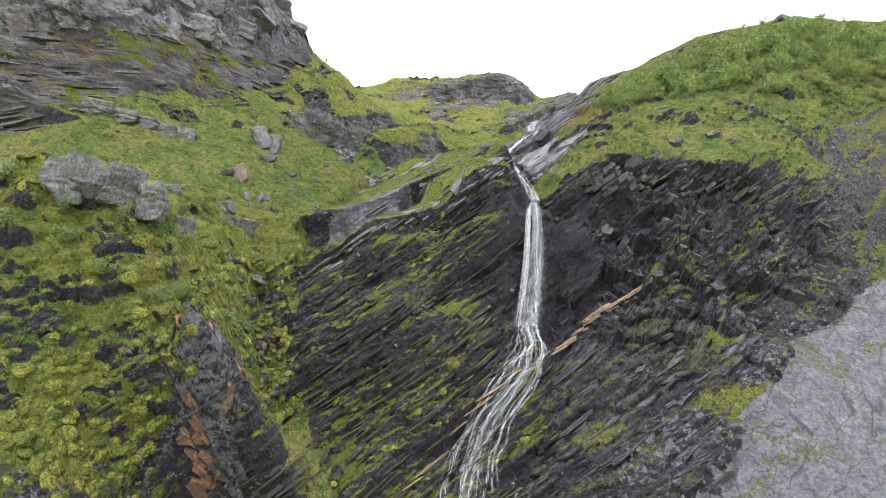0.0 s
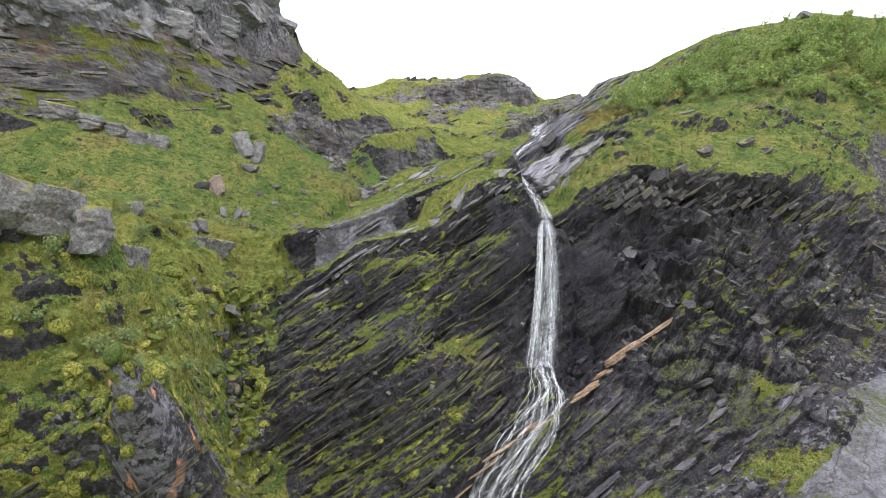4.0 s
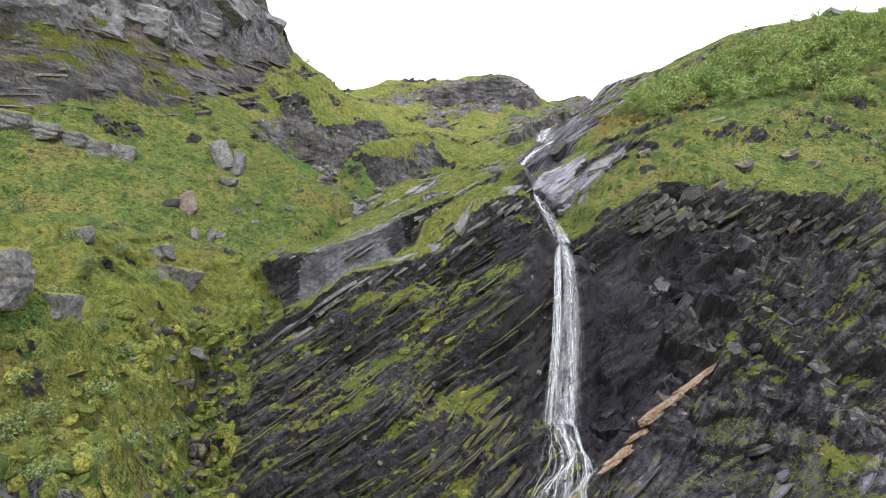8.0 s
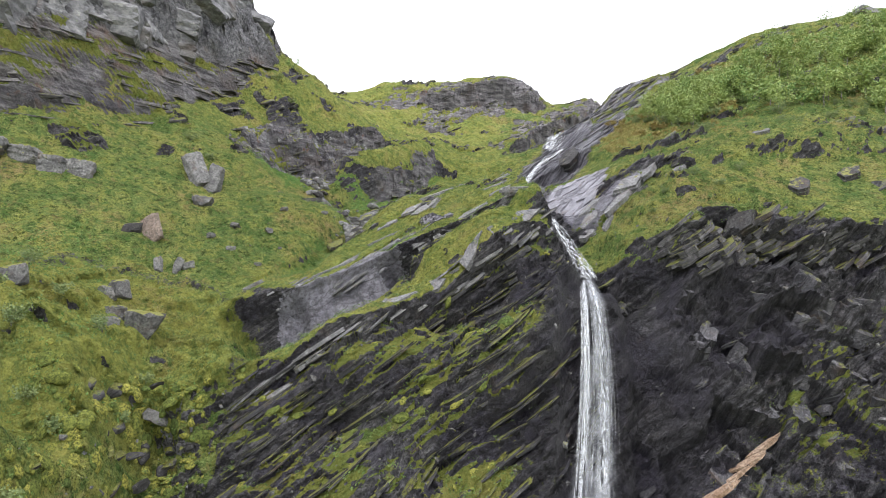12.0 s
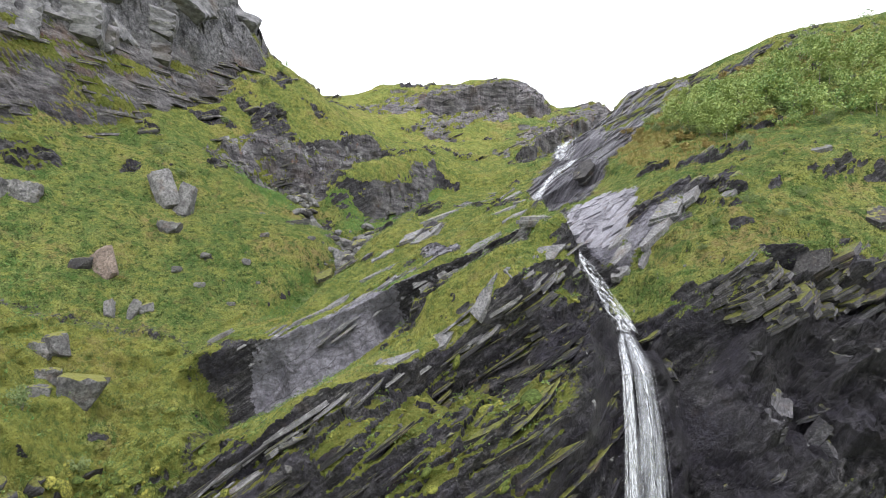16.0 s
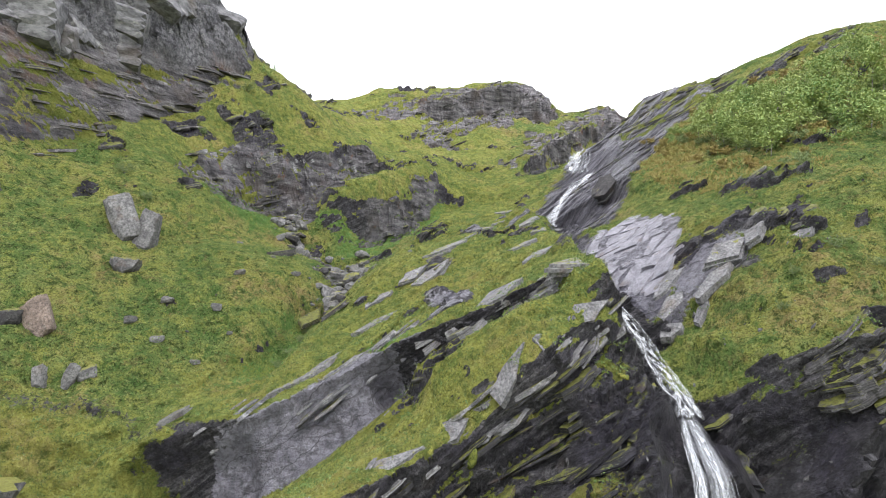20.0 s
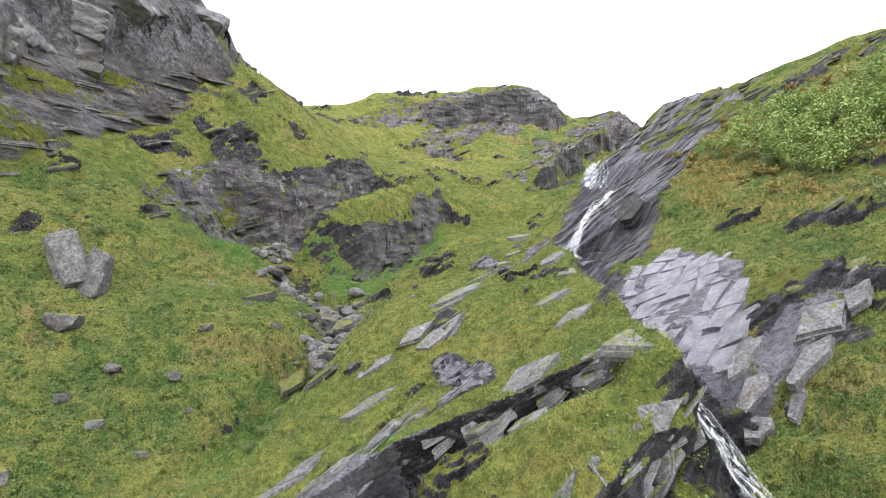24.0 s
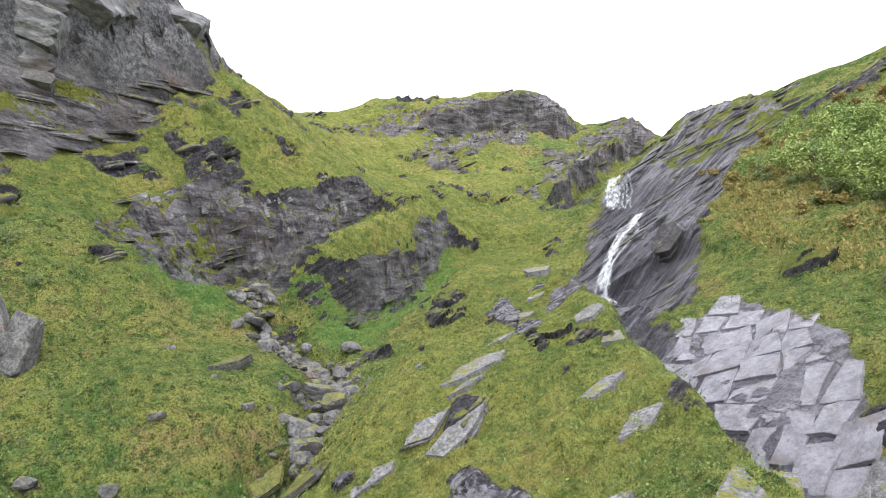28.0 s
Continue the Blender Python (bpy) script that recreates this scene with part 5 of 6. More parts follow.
break_out(260, np.clip(ledges * (1 - bank_turf), 0, 1), (-60, 90, 40, 220), (0.7, 2.2), (0.5, 1.1), (0.08, 0.35), BED, TURF_LEDGE, 0, 7)
break_out(50, np.clip(near * 0.8, 0, 1), (-40, -17, 10, 62), (0.6, 1.8), (0.4, 0.9), (0.2, 0.5), BED, TURF_LEDGE, 50, 8, "rock_chunk", -0.1, 20, (CHUNKS, CHUNK_FANS))
break_out(110, zone([(-18.2, 14), (-18.8, 30), (-20.5, 42), (-24, 52), (-27, 58)], 1.6, 0.6, 0.3), (-30, -15, 10, 62), (0.4, 1.3), (0.4, 0.9), (0.2, 0.7), (0.1, -0.3, 0.9), WALL_LEDGE, 60, 15, "rock_chunk", -0.1, 25, (CHUNKS, CHUNK_FANS))
break_out(54, zone([(-19.6, 34), (-19.9, 31.6), (-20.0, 30.2), (-21.2, 29.2), (-23.5, 29.4)], 1.6, 0.5, 0.5), (-26, -17, 26, 37), (0.6, 1.7), (0.5, 1.2), (0.06, 0.16), None, ORANGE_LEDGE, 54, 16, "orange_rock", 0.1, 18)
band = np.clip(slabs * (1 - flat), 0, 1)
break_out(60, band, (10, 50, 98, 166), (2.0, 6.0), (0.3, 0.7), (0.04, 0.12), BED, BAND_LEDGE, 60, 9, "rock_ledge", -0.1, 2.5)
break_out(70, np.clip(0.3 * zone(RIM, 0.7, 0.4, 0.3) + zone(RIB, 1.0, 0.5, 0.4), 0, 1), (-22, 12, 58, 90), (0.8, 3.0), (0.4, 0.9), (0.06, 0.2), BED, PALE_LEDGE, 50, 10, "rock_ledge", 0.05)
break_out(16, zone([(-4, 78.6), (0, 79.2), (4, 80.2), (8, 81.0)], 0.8, 0.3, 0.1), (-6, 9, 76, 83), (0.5, 2.2), (0.3, 0.8), (0.1, 0.6), BED, PALE_LEDGE, 46, 51, "rock_block", -0.15, 8)
# thin pale beds along the top of the overhung face
break_out(60, zone([(-16.5, 72.9), (-12, 75.2), (-8, 78.0), (-5, 80.0)], 0.6, 0.3, 0.1), (-18, -4, 70, 82), (1.2, 3.2), (0.3, 0.6), (0.05, 0.14), BED, PALE_LEDGE, 60, 31, "rock_ledge", 0.1, 3)

# great jointed blocks of the crag's overhanging top
CRAG_TOP = stone_material("crag_top", (0.095, 0.093, 0.103), (0.245, 0.242, 0.248), 0.1, 0.7)
rng = np.random.default_rng(616)


CRAG_SHAPES = [joint_block("crag_block", rng) for k in range(10)]
for me in CRAG_SHAPES:
    me.materials.append(CRAG_TOP)
taken = []
for k in range(1500):
    x, q = rng.uniform(-84, -35), rng.uniform(92, 158)
    if layer_at(crag, x, q) < 0.9 or layer_at(upper, x, q) < 0.6 or layer_at(tier, x, q) > 22:
        continue
    c, n = broad_normals(np.array([x]), np.array([q]), 1.5)
    if any(np.linalg.norm(c[0] - o) < 3.4 for o in taken) or c[0][1] > 150:
        continue
    taken.append(c[0])
    size = rng.uniform(4.0, 7.5)
    ob = new("crag_block", CRAG_SHAPES[len(taken) % 10])
    ob.parent = ground
    place = c[0] - n[0] * size * (0.95 if x > -42 else 0.72)
    ob.matrix_basis = pose(*place, rng.uniform(-12, 12), rng.uniform(-12, 12), 48 + rng.uniform(-28, 28)) @ Matrix.Diagonal((size * rng.uniform(0.9, 1.4), size * rng.uniform(0.9, 1.2), size * rng.uniform(0.6, 0.95), 1))
    if len(taken) >= 90:
        break

# layered noses of rock under the turf's edge, right of the fall
NOSE_LEDGE = ledge_material("nose_ledge", (0.030, 0.028, 0.032), (0.125, 0.119, 0.126), 0.60)
nose = zone([(15.5, 71.2), (20, 70.6), (24, 71.6), (29, 72.4), (36, 70.8), (42, 69.5), (49, 68)], 1.1, 0.5, 0.8)
break_out(100, nose, (14, 50, 64, 76), (0.8, 3.6), (0.4, 1.2), (0.05, 0.26), BED, NOSE_LEDGE, 100, 61, "rock_ledge", 0.0, 11)
break_out(60, zone([(22, 69.5), (25, 71), (28.5, 72)], 1.4, 0.5, 0.5), (20, 31, 66, 75), (1.0, 2.6), (0.7, 1.4), (0.10, 0.35), BED, NOSE_LEDGE, 60, 62, "rock_ledge", 0.4, 4)
break_out(45, right_mask * (GS > 46) * (GX > 18), (18, 52, 46, 70), (0.7, 2.2), (0.5, 1.2), (0.4, 1.2), (0.3, -0.5, 0.8), BAND_LEDGE, 60, 63, "rock_block", -0.55, 18)

# turf-capped ledge beside the rubble
slab((-14.8, 90.6), (2.2, 1.0, 0.18), TURF_LEDGE, "ledge capped with orange-yellow moss over a dark undercut", 190, 25, 20, 0.3, "ledge", "mossy ledges", "mossy_ledge")
slab((-19.0, 99.5), (2.0, 1.0, 0.35), TURF_LEDGE, "low ledge capped with yellow moss at the rubble's edge", 191, 10, 22, 0.3, "ledge", "mossy ledges", "mossy_ledge")
slab((-11.5, 89.0), (1.8, 0.9, 0.18), TURF_LEDGE, "mossy tilted block at the gully's edge", 192, -10, 0, 0.3, "ledge", "mossy ledges", "mossy_ledge")
slab((-19.6, 73.0), (1.3, 0.6, 0.16), PALE_STONE, "flat pale stone jutting over the rim of the undercut", 193, 0, 32, 0.5, "flat stone", "", "flat_stone")


# ---------------------------------------------------------------- the water
def water_material():
    m, nt, p = material("white_water", 0.35, 0.4)
    uv = node(nt, "ShaderNodeUVMap").outputs["UV"]
    at = node(nt, "ShaderNodeMapping", Vector=uv, Scale=(2.2, 0.45, 1)).outputs[0]
    streak = noise_tex(nt, at, 2.2, 6, 0.7, 0.4)
    p.inputs["Base Color"].default_value = (0.83, 0.86, 0.90, 1)
    p.inputs["Subsurface Weight"].default_value = 0.0
    a = ramp(nt, streak, (0.45, grey(0.0)), (0.74, grey(0.8)))
    edge = node(nt, "ShaderNodeSeparateXYZ", Vector=uv).outputs["X"]
    edge = maths(nt, "SUBTRACT", 1.0, maths(nt, "POWER", maths(nt, "ABSOLUTE", maths(nt, "SUBTRACT", maths(nt, "MULTIPLY", edge, 2.0), 1.0)), 2.2), True)
    nt.links.new(maths(nt, "MULTIPLY", a, edge, True), p.inputs["Alpha"])
    bump(nt, p, streak, 0.5, 0.05)
    return m


def mist_material():
    m, nt, p = material("falling_spray", 0.6, 0.1)
    uv = node(nt, "ShaderNodeUVMap").outputs["UV"]
    at = node(nt, "ShaderNodeMapping", Vector=uv, Scale=(2.5, 0.12, 1)).outputs[0]
    streak = noise_tex(nt, at, 2.6, 5, 0.65, 0.2)
    p.inputs["Base Color"].default_value = (0.80, 0.83, 0.88, 1)
    edge = node(nt, "ShaderNodeSeparateXYZ", Vector=uv).outputs["X"]
    edge = maths(nt, "SUBTRACT", 1.0, maths(nt, "POWER", maths(nt, "ABSOLUTE", maths(nt, "SUBTRACT", maths(nt, "MULTIPLY", edge, 2.0), 1.0)), 1.6), True)
    nt.links.new(maths(nt, "MULTIPLY", ramp(nt, streak, (0.42, grey(0.0)), (0.78, grey(0.30))), edge, True), p.inputs["Alpha"])
    return m


WATER, SPRAY = water_material(), mist_material()


def ribbon(name, line, widths, mat, parent, across=(1, 0, 0), bulge=0.25, cuts=5):
    """A band of water along a line, bulging towards its outer side."""
    line = np.asarray(line, float)
    n = len(line)
    widths = np.broadcast_to(np.asarray(widths, float), (n,))
    way = np.gradient(line, axis=0)
    way /= np.linalg.norm(way, axis=1)[:, None] + 1e-9
    side = np.array(across, float) - way * (way @ np.array(across, float))[:, None]
    side /= np.linalg.norm(side, axis=1)[:, None] + 1e-9
    out = np.cross(side, way)
    out *= np.where(out[:, 1:2] > 0, -1, 1)
    run = np.concatenate(([0], np.cumsum(np.linalg.norm(np.diff(line, axis=0), axis=1))))
    co, uvs = [], []
    for i in range(n):
        for c in range(cuts):
            u = c / (cuts - 1)
            co.append(line[i] + side[i] * widths[i] * (u - 0.5) + out[i] * widths[i] * bulge * (1 - (2 * u - 1) ** 2))
            uvs.append((u, run[i]))
    faces = [(i * cuts + c, i * cuts + c + 1, (i + 1) * cuts + c + 1, (i + 1) * cuts + c) for i in range(n - 1) for c in range(cuts - 1)]
    me = from_arrays(name, co, faces, True)
    lay = me.uv_layers.new(name="UVMap")
    seed = random.random() * 40
    for f in me.polygons:
        for li, vi in zip(f.loop_indices, f.vertices):
            lay.data[li].uv = (uvs[vi][0], uvs[vi][1] + seed)
    return part(name, me, mat, parent)


def flow(points, step=0.5, lift=0.15, jitter=0.0, rng=None):
    """A line of places down the land through plan places."""
    pts = np.array(points, float)
    seg = np.hypot(*np.diff(pts, axis=0).T)
    run = np.concatenate(([0], np.cumsum(seg)))
    t = np.arange(0, run[-1], step)
    x, s = np.interp(t, run, pts[:, 0]), np.interp(t, run, pts[:, 1])
    if rng is not None:
        wob = np.cumsum(rng.normal(0, jitter, len(t)))
        x = x + wob - np.linspace(0, wob[-1], len(t)) * 0.5
    place, nrm = on_land(x, s)
    place = place + nrm * lift
    k = np.ones(5) / 5
    for a in range(3):
        place[2:-2, a] = np.convolve(place[:, a], k, "valid")
    return place


stream = tagged(new("mountain_stream"), "white mountain stream running down dark wet slabs", "stream", kind="structure")
rng = np.random.default_rng(12)
ribbon("upper_cascade", flow([(32.2, 168), (29, 160), (25.5, 150), (23.4, 142.5)], 0.6, 0.3), np.linspace(1.2, 3.4, len(flow([(32.2, 168), (29, 160), (25.5, 150), (23.4, 142.5)], 0.6))), WATER, stream)
for k in range(7):
    f = flow([(32.4 + 0.2 * k - 0.7, 168 - k * 0.2), (28.6 + 0.4 * k - 1, 158), (24.0 + 0.42 * k - 1.2, 143 - k * 0.3)], 0.6, 0.4, 0.12, rng)
    ribbon("water_strand", f, rng.uniform(0.3, 0.7), WATER, stream)
run_line = [(24.4, 135.2), (20.5, 129), (16.6, 122), (13.6, 114.5), (12.9, 110)]
f = flow(run_line, 0.6, 0.25)
ribbon("slab_run", f, np.linspace(1.0, 1.9, len(f)), WATER, stream)
for k in range(6):
    f = flow([(x + rng.normal(0, 0.5), s) for x, s in run_line], 0.6, 0.3, 0.1, rng)
    ribbon("water_strand", f, rng.uniform(0.25, 0.55), WATER, stream)
low_line = [(12.9, 98.5), (12.2, 93), (11.5, 87.5), (11.3, 83.2), (12.5, 79.1), (13.3, 75.1), (13.4, 72.0), (13.2, 70.4)]
f = flow(low_line, 0.4, 0.45)
ribbon("gorge_run", f, np.interp(np.linspace(0, 1, len(f)), (0, 0.25, 0.6, 1), (1.5, 0.9, 1.1, 2.0)), WATER, stream)
for k in range(5):
    f = flow([(x + rng.normal(0, 0.3), s) for x, s in low_line], 0.4, 0.4, 0.06, rng)
    ribbon("water_strand", f, rng.uniform(0.15, 0.4), WATER, stream)

waterfall = tagged(new("waterfall"), "white veil of water falling free down a dark layered wall", "waterfall", kind="structure")


def fall_line(dx, dy, top, reach, n=26):
    """A falling line of water from the lip, off to one side by dx, out by dy."""
    t = np.linspace(top, reach, n)
    p = np.stack([np.interp(t, np.linspace(0, 1, len(FALL)), FALL[:, a]) for a in range(3)], 1)
    t = t[:, None]
    spread = 0.25 + 0.75 * np.sqrt(t)
    return p + np.concatenate((dx * spread, -dy * (0.2 + t), np.zeros_like(t)), 1)


for dx, w0, w1, mat in ((0.6, 0.7, 1.0, WATER), (0.6, 1.0, 2.4, SPRAY), (-1.2, 0.5, 1.6, SPRAY), (-1.25, 0.2, 0.4, WATER), (-0.2, 1.6, 3.8, SPRAY)):
    ribbon("falling_sheet", fall_line(dx, 0.2 + 0.3 * abs(dx), 0, 1), np.linspace(w0, w1, 26), mat, waterfall, bulge=0.10, cuts=9)
for k in range(44):
    dx = rng.normal(0.6, 0.6) if k % 3 else rng.normal(-1.2, 0.5)
    top = max(0.0, rng.uniform(-0.2, 0.35))
    ribbon("falling_strand", fall_line(dx, rng.uniform(0.0, 0.7), top, min(1.0, top + rng.uniform(0.4, 0.9)), 16), rng.uniform(0.06, 0.30), WATER if k % 3 == 0 else SPRAY, waterfall, cuts=4)

# where the fall strikes the rock it breaks into a main run, side runs and thin wisps
foot = [(10.6, 51.2), (10.1, 48.0), (10.4, 45.6), (9.1, 43.3), (7.0, 40.5), (4.8, 38.0), (3.5, 35.7), (2.1, 31.4), (0.6, 26)]
for k, (off, wide) in enumerate(((0.0, 0.8), (0.5, 0.5), (-0.6, 0.45), (1.1, 0.4), (-1.4, 0.35))):
    pts = [(x + off * g, s + rng.normal(0, 0.3)) for (x, s), g in zip(foot, np.linspace(0.5, 1.3, len(foot)))]
    f = flow(pts, 0.35, 0.45, 0.10, rng)
    ribbon("cascade_run", f, wide * np.clip(0.8 + 0.5 * np.cumsum(rng.normal(0, 0.16, len(f))), 0.45, 1.5), WATER, waterfall, cuts=7)
f = flow(foot, 0.35, 0.7)
ribbon("cascade_spray", f, np.linspace(1.8, 1.5, len(f)), SPRAY, waterfall, cuts=7)
for k in range(38):
    side = rng.normal(-0.3, 1.2)
    grow = np.linspace(0.6, 1.5, len(foot))
    pts = [(x + side * g, s + rng.normal(0, 0.3)) for (x, s), g in zip(foot, grow)]
    a = int(rng.integers(0, 4))
    b = int(rng.integers(a + 3, len(pts) + 1))
    f = flow(pts[a:b], 0.35, rng.uniform(0.3, 0.6), 0.10, rng)
    ribbon("cascade_strand", f, rng.uniform(0.04, 0.12) + 0.28 * rng.random() ** 4, WATER if k % 3 else SPRAY, waterfall, cuts=4)

# ---------------------------------------------------------------- plants
def leaf_material(name, a, b, c):
    m, nt, p = material(name, 0.6, 0.25)
    isl = node(nt, "ShaderNodeNewGeometry").outputs["Random Per Island"]
    rnd = node(nt, "ShaderNodeObjectInfo").outputs["Random"]
    col = ramp(nt, isl, (0.0, a), (0.55, b), (1.0, c))
    col = mix(nt, maths(nt, "MULTIPLY", rnd, 0.55), col, c)
    nt.links.new(col, p.inputs["Base Color"])
    return m


def grass_material():
    m, nt, p = material("grass_blades", 0.7, 0.15)
    co = node(nt, "ShaderNodeTexCoord").outputs["Object"]
    isl = node(nt, "ShaderNodeNewGeometry").outputs["Random Per Island"]
    c = turf_colour(nt, co)
    c = mix(nt, ramp(nt, isl, (0.0, grey(0.85)), (0.45, grey(0.0))), c, (0.055, 0.085, 0.024))
    c = mix(nt, ramp(nt, isl, (0.65, grey(0.0)), (1.0, grey(0.4))), c, (0.36, 0.39, 0.15))
    nt.links.new(c, p.inputs["Base Color"])
    return m


BARK, bark_nt, bark_p = material("birch_bark", 0.8, 0.2)
bark_p.inputs["Base Color"].default_value = (0.20, 0.18, 0.16, 1)
bark_co = node(bark_nt, "ShaderNodeTexCoord").outputs["Object"]
bark_nt.links.new(ramp(bark_nt, noise_tex(bark_nt, bark_co, 6, 4), (0.4, (0.07, 0.06, 0.05)), (0.6, (0.28, 0.26, 0.24))), bark_p.inputs["Base Color"])
BIRCH = leaf_material("birch_leaves", (0.07, 0.135, 0.038), (0.165, 0.255, 0.075), (0.29, 0.335, 0.10))
WILLOW = leaf_material("willow_leaves", (0.085, 0.13, 0.05), (0.13, 0.18, 0.07), (0.19, 0.22, 0.085))
HEATH = leaf_material("heath_leaves", (0.16, 0.115, 0.045), (0.25, 0.175, 0.06), (0.28, 0.25, 0.08))
FERN = leaf_material("fern_leaves", (0.05, 0.13, 0.036), (0.09, 0.20, 0.052), (0.15, 0.26, 0.072))
CUSHION = leaf_material("cushion_leaves", (0.055, 0.11, 0.030), (0.10, 0.165, 0.046), (0.17, 0.225, 0.065))
GRASS = grass_material()


def leaves(centres, size, rng, up=0.35):
    """Small pointed leaves, each a folded pair of triangles."""
    n = len(centres)
    a = rng.normal(size=(n, 3)) + (0, 0, up)
    a /= np.linalg.norm(a, axis=1)[:, None]
    b = np.cross(a, rng.normal(size=(n, 3)))
    b /= np.linalg.norm(b, axis=1)[:, None]
    l = (size * rng.uniform(0.6, 1.3, n))[:, None]
    co = np.stack((centres - a * l * 0.5, centres + b * l * 0.36, centres + a * l * 0.5, centres - b * l * 0.36), 1).reshape(-1, 3)
    k = np.arange(n) * 4
    return co, np.stack((k, k + 1, k + 2, k + 3), 1)


def tube(line, radii, sides=6):
    line = np.asarray(line, float)
    co, faces = [], []
    for i, (p, r) in enumerate(zip(line, radii)):
        for k in range(sides):
            a = 2 * math.pi * k / sides
            co.append(p + r * np.array((math.cos(a), math.sin(a), 0)))
        if i:
            for k in range(sides):
                faces.append(((i - 1) * sides + k, (i - 1) * sides + (k + 1) % sides, i * sides + (k + 1) % sides, i * sides + k))
    return co, faces


def tree(name, height, seed, leaf_mat, label, count=420, spread=0.42, leaf=0.20, stems=1):
    """A small mountain tree: bent tapering trunk, limbs, and a ragged crown in clumps."""
    rng = np.random.default_rng(seed)
    top = new(name)
    tips = []
    for st in range(stems):
        t = np.linspace(0, 1, 7)[:, None]
        lean = rng.normal(0, 0.16 + 0.25 * (stems > 1), 2)
        line = np.concatenate((lean * height * t ** 1.4 + rng.normal(0, 0.025 * height, (7, 2)) * t, height * 0.92 * t * (1 - 0.15 * (stems > 1) * rng.random())), 1)
        co, fa = tube(line, height * 0.016 * (1 - 0.85 * t[:, 0]) / math.sqrt(stems))
        part("trunk", from_arrays("trunk", co, fa, True), BARK, top)
        tips += list(line[3:])
        for k in range(5 if stems == 1 else 2):
            base = line[2 + (k * 2) % 5]
            a = rng.uniform(0, 2 * math.pi)
            out = height * spread * rng.uniform(0.45, 1.0) * (1 - 0.5 * base[2] / height)
            end = base + np.array((math.cos(a) * out, math.sin(a) * out, height * rng.uniform(0.05, 0.22)))
            mid = (base + end) / 2 + (0, 0, height * 0.03)
            co, fa = tube([base, mid, end], [height * 0.007, height * 0.004, height * 0.0015], 4)
            part("limb", from_arrays("limb", co, fa, True), BARK, top)
            tips += [mid, end, end]
    tips = np.array(tips)
    pick = tips[rng.integers(0, len(tips), count)]
    c = pick + rng.normal(0, height * 0.085, (count, 3))
    co, fa = leaves(c, leaf, rng)
    part("crown", from_arrays("crown", co, fa), leaf_mat, top)
    return tagged(top, label, "tree")


def scatter(n, box, keep, rng):
    """Plan places in a box (x0, x1, s0, s1) that pass keep(x, s)."""
    out = []
    while len(out) < n:
        x, s = rng.uniform(box[0], box[1]), rng.uniform(box[2], box[3])
        if keep(x, s):
            out.append((x, s))
    return out


rng = np.random.default_rng(33)
turf_grid = LAYERS["turf"]
kinds = [tree("birch_tree", h, 200 + k, BIRCH, "small bushy mountain birch with fresh green leaves", 850, 0.5, 0.24, 1 + k % 3) for k, h in enumerate((3.4, 4.0, 2.8, 3.7))]
kinds += [tree("willow_bush", h, 240 + k, WILLOW, "low grey-green willow bush on the mountainside", 620, 0.55, 0.17, 4) for k, h in enumerate((1.5, 1.9))]
kinds += [tree("autumn_bush", 1.5, 250, HEATH, "low bush turning orange and brown for autumn", 380, 0.6, 0.28, 4)]


def plant(kind, x, s, size, group):
    place, _ = on_land(x, s)
    m = pose(*(place[0] - (0, 0, 0.12)), 0, 0, rng.uniform(0, 360)) @ Matrix.Diagonal((size, size, size * rng.uniform(0.85, 1.1), 1))
    ob = copy_thing(kinds[kind], m)
    ob.matrix_basis = m
    return tagged(ob, group=group)


wood = lambda x, s: s > 104 + 0.12 * max(0, 60 - x) * 2 and 36 + (150 - s) * 0.02 < x and value_noise(np.array([[x, s, 0.0]]), 11.0, 5)[0] > -0.35 and layer_at(turf_grid, x, s) > 0.5
for x, s in scatter(190, (37, 98, 104, 136), wood, rng):
    plant(int(rng.integers(0, 4)), x, s, rng.uniform(0.85, 1.45), "birches on the ridge")
for x, s in scatter(110, (34, 96, 98, 134), lambda x, s: x > 33 + (s - 98) * 0.05, rng):
    plant(4 + int(rng.integers(0, 2)), x, s, rng.uniform(0.6, 1.2), "bushes on the ridge")
for x, s in scatter(46, (33, 66, 106, 150), lambda x, s: x < 36 + (s - 100) * 0.7 and x > 33, rng):
    plant(6, x, s, rng.uniform(0.6, 1.1), "autumn bushes")
